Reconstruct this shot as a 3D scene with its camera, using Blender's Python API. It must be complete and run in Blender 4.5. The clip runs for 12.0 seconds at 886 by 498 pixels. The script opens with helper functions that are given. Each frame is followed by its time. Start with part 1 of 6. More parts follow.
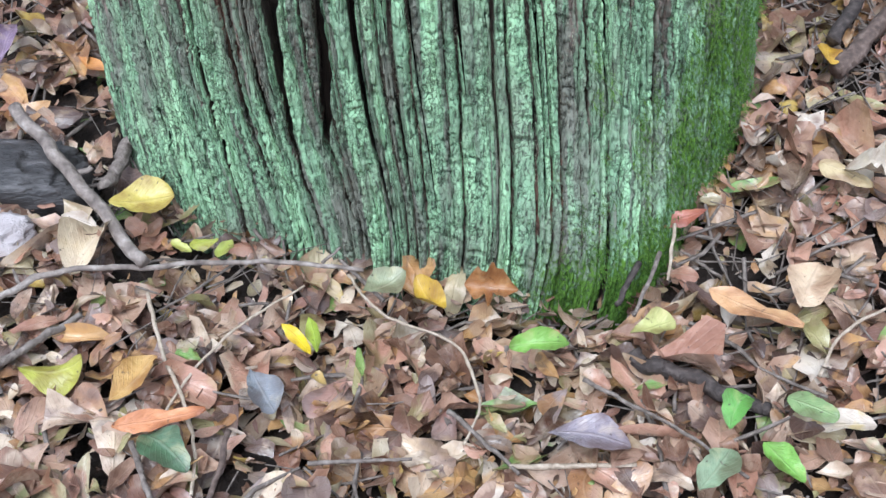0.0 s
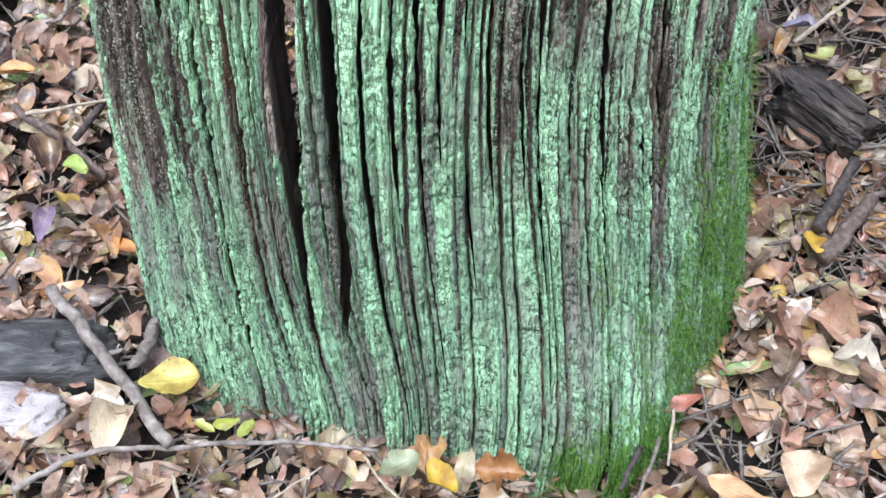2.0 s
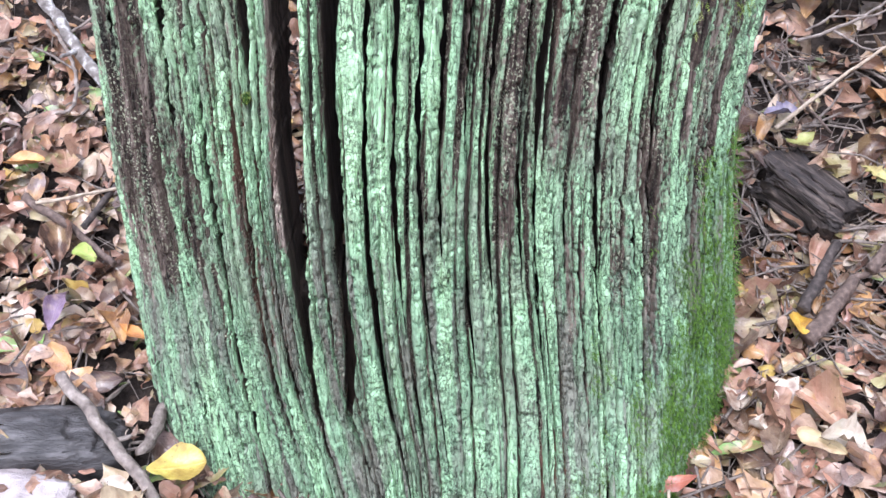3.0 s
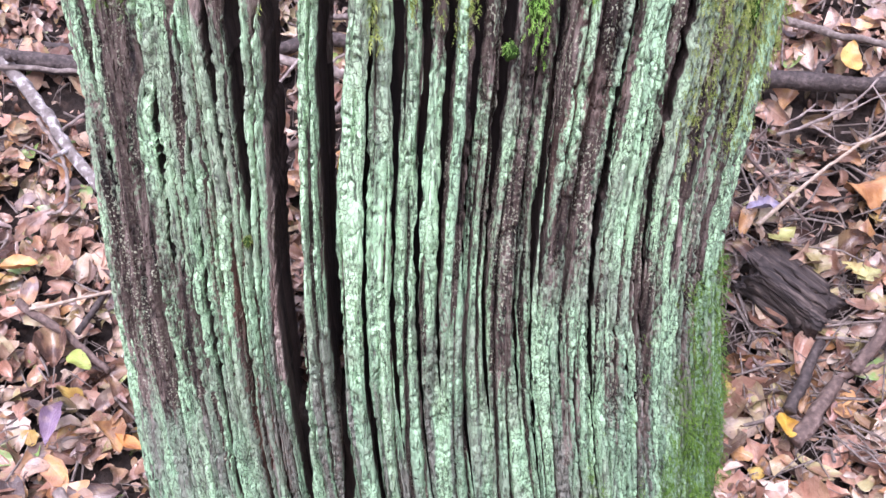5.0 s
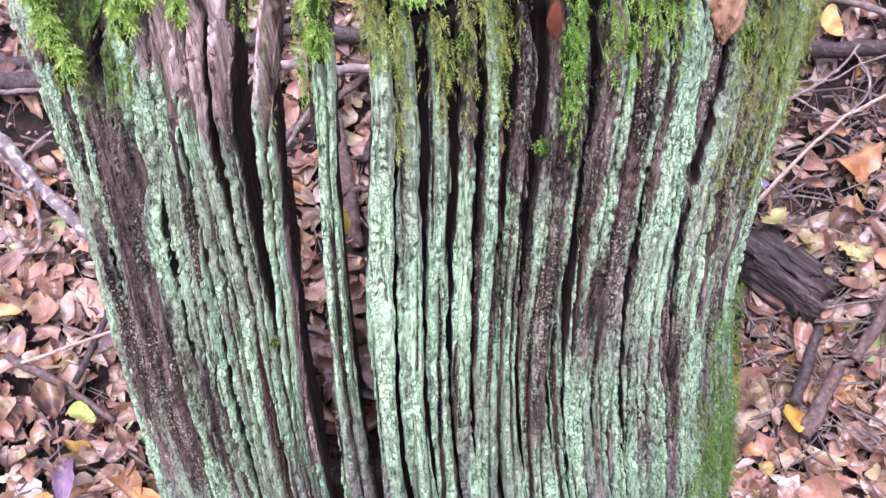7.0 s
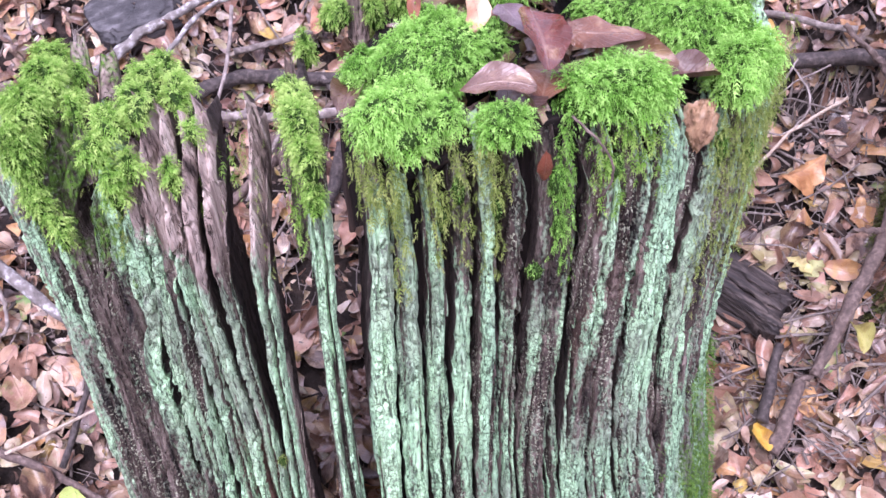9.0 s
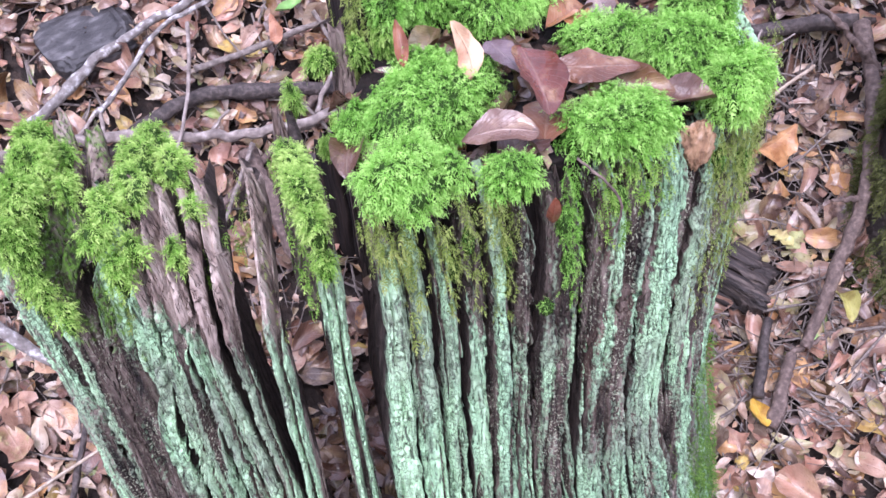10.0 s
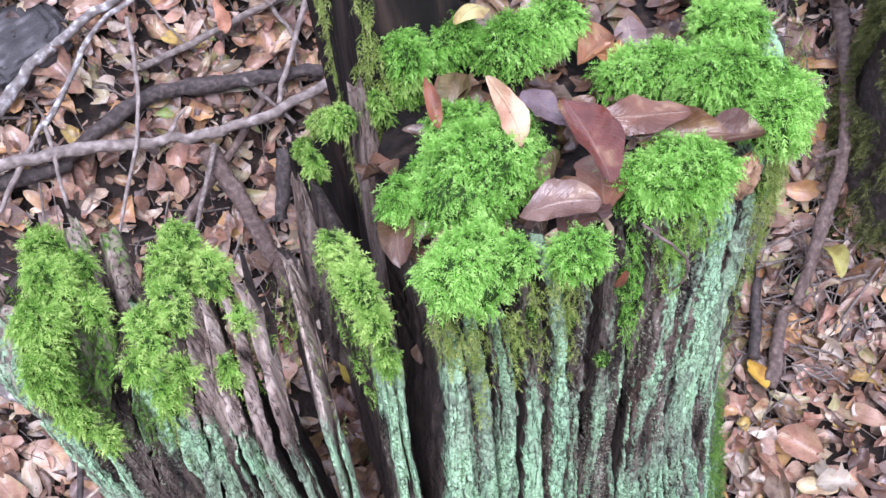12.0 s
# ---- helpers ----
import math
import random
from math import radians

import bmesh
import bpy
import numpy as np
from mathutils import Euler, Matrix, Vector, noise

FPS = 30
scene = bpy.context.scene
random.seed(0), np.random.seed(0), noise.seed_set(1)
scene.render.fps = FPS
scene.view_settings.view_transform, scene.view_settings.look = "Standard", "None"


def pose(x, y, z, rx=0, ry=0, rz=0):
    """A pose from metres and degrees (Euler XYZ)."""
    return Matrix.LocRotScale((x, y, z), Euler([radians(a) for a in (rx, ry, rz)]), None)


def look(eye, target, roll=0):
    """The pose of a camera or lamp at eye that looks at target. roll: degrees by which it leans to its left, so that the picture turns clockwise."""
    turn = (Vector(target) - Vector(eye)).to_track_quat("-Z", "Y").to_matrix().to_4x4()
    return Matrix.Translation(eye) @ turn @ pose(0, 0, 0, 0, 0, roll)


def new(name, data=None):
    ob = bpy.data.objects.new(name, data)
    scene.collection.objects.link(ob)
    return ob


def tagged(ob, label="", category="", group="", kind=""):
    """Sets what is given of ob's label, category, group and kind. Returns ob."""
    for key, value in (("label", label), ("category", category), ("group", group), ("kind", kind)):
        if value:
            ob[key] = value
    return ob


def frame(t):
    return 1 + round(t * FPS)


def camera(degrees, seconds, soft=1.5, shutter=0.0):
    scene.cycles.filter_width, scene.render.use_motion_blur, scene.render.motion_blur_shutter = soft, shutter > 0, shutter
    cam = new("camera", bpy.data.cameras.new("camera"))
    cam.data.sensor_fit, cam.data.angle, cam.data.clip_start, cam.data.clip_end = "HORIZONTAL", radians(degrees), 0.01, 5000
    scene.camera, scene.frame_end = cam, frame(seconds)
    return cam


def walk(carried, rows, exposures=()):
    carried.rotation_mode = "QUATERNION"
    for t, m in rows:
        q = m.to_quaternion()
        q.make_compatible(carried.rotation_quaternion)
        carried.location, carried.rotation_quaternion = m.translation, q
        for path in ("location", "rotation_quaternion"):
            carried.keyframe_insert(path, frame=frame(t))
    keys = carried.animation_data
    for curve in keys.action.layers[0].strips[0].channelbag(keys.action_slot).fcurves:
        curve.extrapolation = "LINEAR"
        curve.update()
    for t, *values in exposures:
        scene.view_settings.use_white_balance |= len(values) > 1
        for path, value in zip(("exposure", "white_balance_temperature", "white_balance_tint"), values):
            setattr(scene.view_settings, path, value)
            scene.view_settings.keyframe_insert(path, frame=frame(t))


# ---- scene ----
cam = camera(48.8, 12.0, soft=1.5)
METRES, EYE, TILT, LEAN, TURN = 1.0, 0.74, -42.0, 0.0, 0.0
ROWS = [
    (0.0, 0.0, 0.0, 0.0, -0.0, 0.0, -0.0),
    (0.5, 0.0034, -0.0159, 0.023, -0.29, 1.29, -0.16),
    (1.0, 0.0, -0.0342, 0.0465, -0.33, 2.94, -0.16),
    (1.5, -0.0039, -0.0483, 0.0653, -0.26, 4.38, -0.12),
    (2.0, -0.0138, -0.0713, 0.086, -0.05, 6.15, -0.25),
    (2.5, -0.0209, -0.0913, 0.11, -0.25, 7.78, -0.13),
    (3.0, -0.0258, -0.1193, 0.1143, -0.58, 9.57, 0.37),
    (5.0, -0.0467, -0.1599, 0.2236, -1.8, 10.83, 1.37),
    (5.5, -0.0705, -0.1572, 0.2604, -2.59, 9.21, 1.97),
    (6.0, -0.0929, -0.1552, 0.318, -3.65, 6.78, 3.79),
    (6.5, -0.1031, -0.162, 0.3687, -4.41, 4.72, 5.5),
    (7.0, -0.1233, -0.1576, 0.4336, -5.01, 3.27, 6.45),
    (7.5, -0.1287, -0.146, 0.4918, -6.26, 2.23, 8.01),
    (9.5, -0.1719, -0.1848, 0.6456, -10.42, -2.57, 13.48),
    (10.0, -0.1829, -0.1685, 0.6931, -11.99, -4.44, 16.38),
    (10.5, -0.2026, -0.1497, 0.7314, -12.94, -5.9, 17.2),
    (11.0, -0.2243, -0.1175, 0.7789, -15.59, -8.04, 18.41),
    (11.5, -0.227, -0.1003, 0.8274, -16.84, -10.3, 20.39),
    (12.0, -0.2289, -0.0889, 0.8577, -18.25, -12.55, 20.92),
]
LIGHT = [(0.0, 0.44, 5550, 9), (1.0, 0.66, 5550, 8), (2.0, 0.74, 5620, 9), (3.0, 0.95, 5750, 18), (5.0, 1.04, 5900, 34), (7.5, 0.96, 5850, 45), (10.0, 0.87, 5600, 32), (12.0, 0.72, 5580, 25)]
walk(cam, [(t, pose(0, 0, EYE, TILT, LEAN, TURN) @ pose(METRES * x, METRES * y, METRES * z, 90 + pitch, roll, yaw)) for t, x, y, z, yaw, pitch, roll in ROWS], LIGHT)

# ---- light ----
world = bpy.data.worlds.new("forest_sky")
scene.world = world
world.use_nodes = True
wn = world.node_tree
wn.nodes.clear()
w_out = wn.nodes.new("ShaderNodeOutputWorld")
w_bg = wn.nodes.new("ShaderNodeBackground")
w_sky = wn.nodes.new("ShaderNodeTexSky")
w_sky.sky_type = "NISHITA"
w_sky.sun_disc = False
w_sky.sun_elevation = radians(62)
w_sky.sun_rotation = radians(200)
w_sky.dust_density = 5.0
w_cloud = wn.nodes.new("ShaderNodeMix")
w_cloud.data_type = "RGBA"
w_cloud.inputs[0].default_value = 0.75
w_cloud.inputs[7].default_value = (8.6, 9.0, 9.8, 1)
wn.links.new(w_sky.outputs[0], w_cloud.inputs[6])
wn.links.new(w_cloud.outputs[2], w_bg.inputs[0])
w_bg.inputs[1].default_value = 0.13
wn.links.new(w_bg.outputs[0], w_out.inputs[0])

sun = new("sun", bpy.data.lights.new("sun", "SUN"))
sun.data.energy = 2.0
sun.data.angle = radians(35)
sun.data.color = (1.0, 0.98, 0.95)
sun.matrix_world = look((-0.8, -1.2, 4.0), (0, 0.9, 0))


# ---- numbers ----
def lattice(ix, iy, iz, seed):
    h = (ix * 374761393 + iy * 668265263 + iz * 2147483647 + seed * 974711) & 0xFFFFFFFF
    h = ((h ^ (h >> 13)) * 1274126177) & 0xFFFFFFFF
    h = ((h ^ (h >> 15)) * 2246822519) & 0xFFFFFFFF
    return ((h ^ (h >> 16)) & 0xFFFFFF) / float(0xFFFFFF)


def vnoise(x, y, z=0.0, seed=0):
    """Smooth value noise from -1 to 1, for whole arrays."""
    x, y, z = np.broadcast_arrays(np.asarray(x, float), np.asarray(y, float), np.asarray(z, float))
    ix, iy, iz = np.floor(x).astype(np.int64), np.floor(y).astype(np.int64), np.floor(z).astype(np.int64)
    fx, fy, fz = x - ix, y - iy, z - iz
    fx, fy, fz = (f * f * (3 - 2 * f) for f in (fx, fy, fz))
    out = 0.0
    for dx in (0, 1):
        for dy in (0, 1):
            for dz in (0, 1):
                w = (fx if dx else 1 - fx) * (fy if dy else 1 - fy) * (fz if dz else 1 - fz)
                out = out + w * lattice(ix + dx, iy + dy, iz + dz, seed)
    return out * 2 - 1


def step(lo, hi, x):
    t = np.clip((x - lo) / (hi - lo), 0, 1)
    return t * t * (3 - 2 * t)


def ground_z(x, y):
    """The forest floor: level in front, a bank that rises behind the stump."""
    yc, xc = np.clip(y, 0.486, 1.9), np.clip(x, -1.1, 1.1)
    far = np.clip(y - 1.9, 0, 3.0)
    base = 0.0539 + 0.041 * xc - 0.2557 * yc + 0.1802 * xc * xc + 0.2632 * yc * yc + 0.0129 * xc * yc
    dip = 0.045 * np.exp(-((x / 0.33) ** 2) - ((y - 0.77) / 0.13) ** 2) + 0.03 * np.exp(-(((x - 0.7) / 0.2) ** 2) - ((y - 1.08) / 0.2) ** 2)
    pit = 0.06 * np.exp(-(((x - 0.72) / 0.20) ** 4) - ((y - 1.485 + 0.25 * (x - 0.7)) / 0.055) ** 2) + 0.035 * np.exp(-(((x + 0.25) / 0.25) ** 4) - ((y - 1.62) / 0.05) ** 2)
    return base + far * 0.55 - far * far * 0.08 - dip - pit - 0.022


ZK = (-0.05, 0.08, 0.25, 0.5, 0.75, 0.95)
HALF_W = (0.350, 0.376, 0.368, 0.363, 0.377, 0.402)
MID_X = (-0.007, -0.0015, -0.0105, -0.026, -0.009, -0.0305)
FRONT_Y = (0.793, 0.8246, 0.8163, 0.8376, 0.8503, 0.8755)
DEEP, POWER = 0.24, 2.2


PROFILE = [np.polyfit(ZK, row, 4) for row in (HALF_W, MID_X, FRONT_Y)]


def stump_point(phi, z, inset):
    """A point of the stump's outer skin at the turn phi (0 is its front), moved inwards by inset."""
    phi, z, inset = np.broadcast_arrays(np.asarray(phi, float), np.asarray(z, float), np.asarray(inset, float))
    a, cx, yf = (np.polyval(row, np.clip(z, -0.08, 0.97)) for row in PROFILE)
    sx, sy = np.sin(phi), np.cos(phi)
    ex = np.sign(sx) * np.abs(sx) ** (2 / POWER)
    ey = np.sign(sy) * np.abs(sy) ** (2 / POWER)
    x, y = cx + a * ex, yf + DEEP - DEEP * ey
    nx, ny = np.sign(sx) * np.abs(ex) ** (POWER - 1) / a, -np.sign(sy) * np.abs(ey) ** (POWER - 1) / DEEP
    ln = np.sqrt(nx * nx + ny * ny) + 1e-9
    nx, ny = nx / ln, ny / ln
    toe = 0.075 * np.exp(-(((x - 0.19) / 0.13) ** 2)) * np.exp(-((np.maximum(z, 0) / 0.13) ** 2)) * (sy > 0)
    side = np.sign(sx) * np.abs(ex)
    swell = 0.034 * np.exp(-(((side - 0.52) / 0.20) ** 2)) * (1 - step(0.26, 0.55, z)) + 0.040 * step(0.55, 0.85, -side) * (1 - step(0.03, 0.36, z))
    swell = swell * (sy > 0) - 0.012 * np.exp(-(((side + 0.38) / 0.10) ** 2)) * step(0.3, 0.5, z) * (sy > 0)
    flare = 0.020 * step(0.72, 1.0, -side)
    return np.stack([x - nx * inset - flare, y - ny * inset - toe - swell, z], -1), np.stack([nx, ny, np.zeros_like(nx)], -1)


def turn_of(s):
    return np.sign(s) * np.arcsin(np.clip(np.abs(s), 0, 1) ** (POWER / 2))


# ---- mesh helpers ----
def fast_mesh(name, verts, faces, mat, floats=None, uv=None):
    me = bpy.data.meshes.new(name)
    verts, faces = np.asarray(verts, np.float32), np.asarray(faces, np.int32)
    k = faces.shape[1]
    me.vertices.add(len(verts))
    me.vertices.foreach_set("co", verts.ravel())
    me.loops.add(faces.size)
    me.loops.foreach_set("vertex_index", faces.ravel())
    me.polygons.add(len(faces))
    me.polygons.foreach_set("loop_start", np.arange(len(faces), dtype=np.int32) * k)
    me.polygons.foreach_set("use_smooth", np.ones(len(faces), bool))
    me.update(calc_edges=True)
    for key, value in (floats or {}).items():
        me.attributes.new(key, "FLOAT", "POINT").data.foreach_set("value", np.asarray(value, np.float32).ravel())
    if uv is not None:
        me.uv_layers.new(name="UVMap").data.foreach_set("uv", np.asarray(uv, np.float32)[faces.ravel()].ravel())
    me.materials.append(mat)
    return me


def grid_faces(rows, cols, wrap=False):
    i, j = np.meshgrid(np.arange(rows - 1), np.arange(cols if wrap else cols - 1), indexing="ij")
    j2 = (j + 1) % cols
    return np.stack([i * cols + j, i * cols + j2, (i + 1) * cols + j2, (i + 1) * cols + j], -1).reshape(-1, 4)


def thing(name, label, category, group="", kind=""):
    return tagged(new(name), label, category, group, kind)


def part(name, me, parent, label=""):
    ob = new(name, me)
    ob.parent = parent
    return tagged(ob, label)


# ---- materials ----
def nodes_of(name, rough=0.7):
    m = bpy.data.materials.new(name)
    m.use_nodes = True
    nt = m.node_tree
    b = nt.nodes["Principled BSDF"]
    b.inputs["Roughness"].default_value = rough
    return m, nt, b


def add(nt, kind, **sets):
    n = nt.nodes.new(kind)
    for key, value in sets.items():
        n.inputs[key.replace("_", " ")].default_value = value
    return n


def ramp(nt, fac, stops, interp="LINEAR"):
    r = nt.nodes.new("ShaderNodeValToRGB")
    r.color_ramp.interpolation = interp
    e = r.color_ramp.elements
    while len(e) < len(stops):
        e.new(0.5)
    for el, (at, col) in zip(e, stops):
        el.position = at
        el.color = (*col, 1)
    nt.links.new(fac, r.inputs[0])
    return r.outputs[0]


def mix(nt, fac, a, b, mode="MIX"):
    m = nt.nodes.new("ShaderNodeMix")
    m.data_type, m.blend_type = "RGBA", mode
    for sock, v in ((m.inputs[0], fac), (m.inputs[6], a), (m.inputs[7], b)):
        if isinstance(v, (int, float)):
            sock.default_value = v
        elif isinstance(v, tuple):
            sock.default_value = (*v, 1)
        else:
            nt.links.new(v, sock)
    return m.outputs[2]


def calc(nt, op, a, b=0.0, c=0.0):
    m = nt.nodes.new("ShaderNodeMath")
    m.operation = op
    for sock, v in zip(m.inputs, (a, b, c)):
        if isinstance(v, (int, float)):
            sock.default_value = v
        else:
            nt.links.new(v, sock)
    return m.outputs[0]


def tex_noise(nt, scale, stretch=(1, 1, 1), detail=4.0):
    co = nt.nodes.new("ShaderNodeTexCoord")
    mp = nt.nodes.new("ShaderNodeMapping")
    mp.inputs["Scale"].default_value = stretch
    nt.links.new(co.outputs["Object"], mp.inputs["Vector"])
    n = add(nt, "ShaderNodeTexNoise", Scale=scale, Detail=detail)
    nt.links.new(mp.outputs[0], n.inputs["Vector"])
    return n.outputs[0]


def attr(nt, name):
    a = nt.nodes.new("ShaderNodeAttribute")
    a.attribute_name = name
    return a.outputs["Fac"]


def bump(nt, b, height, strength, distance):
    n = add(nt, "ShaderNodeBump", Strength=strength, Distance=distance)
    nt.links.new(height, n.inputs["Height"])
    nt.links.new(n.outputs[0], b.inputs["Normal"])


def wood_material():
    """Weathered stump wood: bare fibres, a mint lichen crust, a film of moss."""
    m, nt, b = nodes_of("weathered_wood", 0.85)
    fibre = tex_noise(nt, 90, (1, 1, 0.07), 5)
    broad = tex_noise(nt, 7, (1, 1, 0.35), 3)
    speck = tex_noise(nt, 260, (1, 1, 0.6), 3)
    patch = tex_noise(nt, 28, (1, 1, 0.35), 5)
    bare = ramp(nt, fibre, [(0.33, (0.012, 0.009, 0.008)), (0.50, (0.075, 0.055, 0.044)), (0.72, (0.27, 0.215, 0.18))])
    red = ramp(nt, fibre, [(0.30, (0.03, 0.015, 0.012)), (0.70, (0.27, 0.13, 0.09))])
    bare = mix(nt, ramp(nt, broad, [(0.58, (0, 0, 0)), (0.66, (0.8, 0.8, 0.8))]), bare, red)
    # a darker brown, for the sides of the slats
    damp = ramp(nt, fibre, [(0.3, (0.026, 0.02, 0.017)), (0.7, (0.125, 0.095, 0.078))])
    fleck = tex_noise(nt, 380, (1, 1, 0.9), 2)
    dots = calc(nt, "MULTIPLY", ramp(nt, fleck, [(0.56, (0, 0, 0)), (0.62, (0.8, 0.8, 0.8))]), ramp(nt, tex_noise(nt, 34, (1, 1, 0.3), 3), [(0.46, (0.15, 0.15, 0.15)), (0.58, (1, 1, 1))]))
    bare = mix(nt, dots, bare, (0.42, 0.45, 0.31))
    split = ramp(nt, fibre, [(0.30, (0.05, 0.036, 0.03)), (0.44, (0.30, 0.225, 0.185)), (0.70, (0.60, 0.50, 0.42))])
    bare = mix(nt, attr(nt, "worn"), bare, split)
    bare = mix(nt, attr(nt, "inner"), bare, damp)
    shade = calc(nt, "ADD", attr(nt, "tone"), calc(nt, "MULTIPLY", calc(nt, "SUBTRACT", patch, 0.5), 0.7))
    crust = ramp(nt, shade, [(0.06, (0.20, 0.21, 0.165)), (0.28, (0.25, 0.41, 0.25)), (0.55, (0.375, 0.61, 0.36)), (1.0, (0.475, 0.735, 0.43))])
    crust = mix(nt, ramp(nt, fibre, [(0.30, (0.55, 0.55, 0.55)), (0.42, (0, 0, 0))]), crust, (0.12, 0.13, 0.10))
    crust = mix(nt, ramp(nt, speck, [(0.58, (0, 0, 0)), (0.70, (0.55, 0.55, 0.55))]), crust, (0.10, 0.11, 0.085))
    crust = mix(nt, ramp(nt, fleck, [(0.66, (0, 0, 0)), (0.70, (0.30, 0.30, 0.30))]), crust, (0.66, 0.76, 0.60))
    wav = add(nt, "ShaderNodeTexNoise", Scale=90.0, Detail=3.0)
    co = nt.nodes.new("ShaderNodeTexCoord")
    bend = nt.nodes.new("ShaderNodeVectorMath")
    bend.operation = "MULTIPLY_ADD"
    bend.inputs[1].default_value = (0.016, 0.016, 0.016)
    nt.links.new(co.outputs["Object"], wav.inputs["Vector"])
    nt.links.new(wav.outputs["Color"], bend.inputs[0])
    nt.links.new(co.outputs["Object"], bend.inputs[2])
    mp = nt.nodes.new("ShaderNodeMapping")
    mp.inputs["Scale"].default_value = (1, 1, 0.62)
    nt.links.new(bend.outputs[0], mp.inputs["Vector"])
    cells = add(nt, "ShaderNodeTexVoronoi", Scale=190.0)
    cells.feature = "DISTANCE_TO_EDGE"
    nt.links.new(mp.outputs[0], cells.inputs["Vector"])
    crackle = ramp(nt, cells.outputs["Distance"], [(0.02, (1, 1, 1)), (0.075, (0, 0, 0))])
    crackle = calc(nt, "MULTIPLY", crackle, ramp(nt, patch, [(0.36, (0.15, 0.15, 0.15)), (0.55, (1, 1, 1))]))
    crust = mix(nt, calc(nt, "MULTIPLY", crackle, 0.62), crust, (0.06, 0.065, 0.048))
    dash = tex_noise(nt, 300, (1, 1, 0.12), 2)
    crust = mix(nt, ramp(nt, dash, [(0.33, (0.8, 0.8, 0.8)), (0.39, (0, 0, 0))]), crust, (0.05, 0.05, 0.04))
    crust = mix(nt, ramp(nt, tex_noise(nt, 16, (1, 1, 0.5), 4), [(0.48, (0, 0, 0)), (0.62, (0.55, 0.55, 0.55))]), crust, (0.235, 0.235, 0.19))
    cover = attr(nt, "lichen")
    noisy = calc(nt, "ADD", calc(nt, "MULTIPLY", patch, 0.55), calc(nt, "MULTIPLY", speck, 0.85))
    edge = calc(nt, "ADD", cover, calc(nt, "SUBTRACT", noisy, 0.7))
    mask = ramp(nt, edge, [(0.35, (0, 0, 0)), (0.60, (1, 1, 1))])
    col = mix(nt, mask, bare, crust)
    film = calc(nt, "ADD", attr(nt, "moss"), calc(nt, "SUBTRACT", noisy, 0.7))
    fmask = ramp(nt, film, [(0.42, (0, 0, 0)), (0.68, (1, 1, 1))])
    mosscol = ramp(nt, speck, [(0.3, (0.03, 0.075, 0.01)), (0.7, (0.13, 0.26, 0.035))])
    col = mix(nt, fmask, col, mosscol)
    nt.links.new(col, b.inputs["Base Color"])
    h = calc(nt, "ADD", calc(nt, "MULTIPLY", fibre, 1.2), calc(nt, "MULTIPLY", speck, 0.5))
    h = calc(nt, "ADD", h, calc(nt, "MULTIPLY", ramp(nt, dash, [(0.33, (0, 0, 0)), (0.45, (1, 1, 1))]), 0.7))
    h = calc(nt, "SUBTRACT", h, calc(nt, "MULTIPLY", crackle, calc(nt, "MULTIPLY", mask, 0.35)))
    bump(nt, b, h, 1.0, 0.0042)
    b.inputs["Specular IOR Level"].default_value = 0.25
    return m


def rot_material():
    """Dark, damp, rotten heartwood, painted near-black to deepen the hollow's shade."""
    m, nt, b = nodes_of("rotten_wood", 0.8)
    fibre = tex_noise(nt, 60, (1, 1, 0.08), 5)
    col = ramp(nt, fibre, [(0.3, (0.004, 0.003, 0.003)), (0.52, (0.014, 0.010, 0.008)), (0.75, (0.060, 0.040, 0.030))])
    nt.links.new(col, b.inputs["Base Color"])
    b.inputs["Specular IOR Level"].default_value = 0.25
    bump(nt, b, fibre, 1.0, 0.010)
    return m


LEAF_TONES = [
    (0.00, (0.422, 0.257, 0.174)), (0.10, (0.52, 0.365, 0.265)), (0.19, (0.298, 0.168, 0.112)), (0.27, (0.653, 0.524, 0.39)),
    (0.36, (0.115, 0.0672, 0.0513)), (0.46, (0.499, 0.280, 0.195)), (0.56, (0.27, 0.20, 0.175)), (0.63, (0.557, 0.326, 0.134)),
    (0.72, (0.24, 0.14, 0.095)), (0.81, (0.40, 0.335, 0.20)), (0.86, (0.614, 0.528, 0.428)), (0.91, (0.346, 0.306, 0.134)), (0.950, (0.557, 0.405, 0.103)), (0.968, (0.211, 0.356, 0.0926)), (0.982, (0.365, 0.207, 0.164)),
]


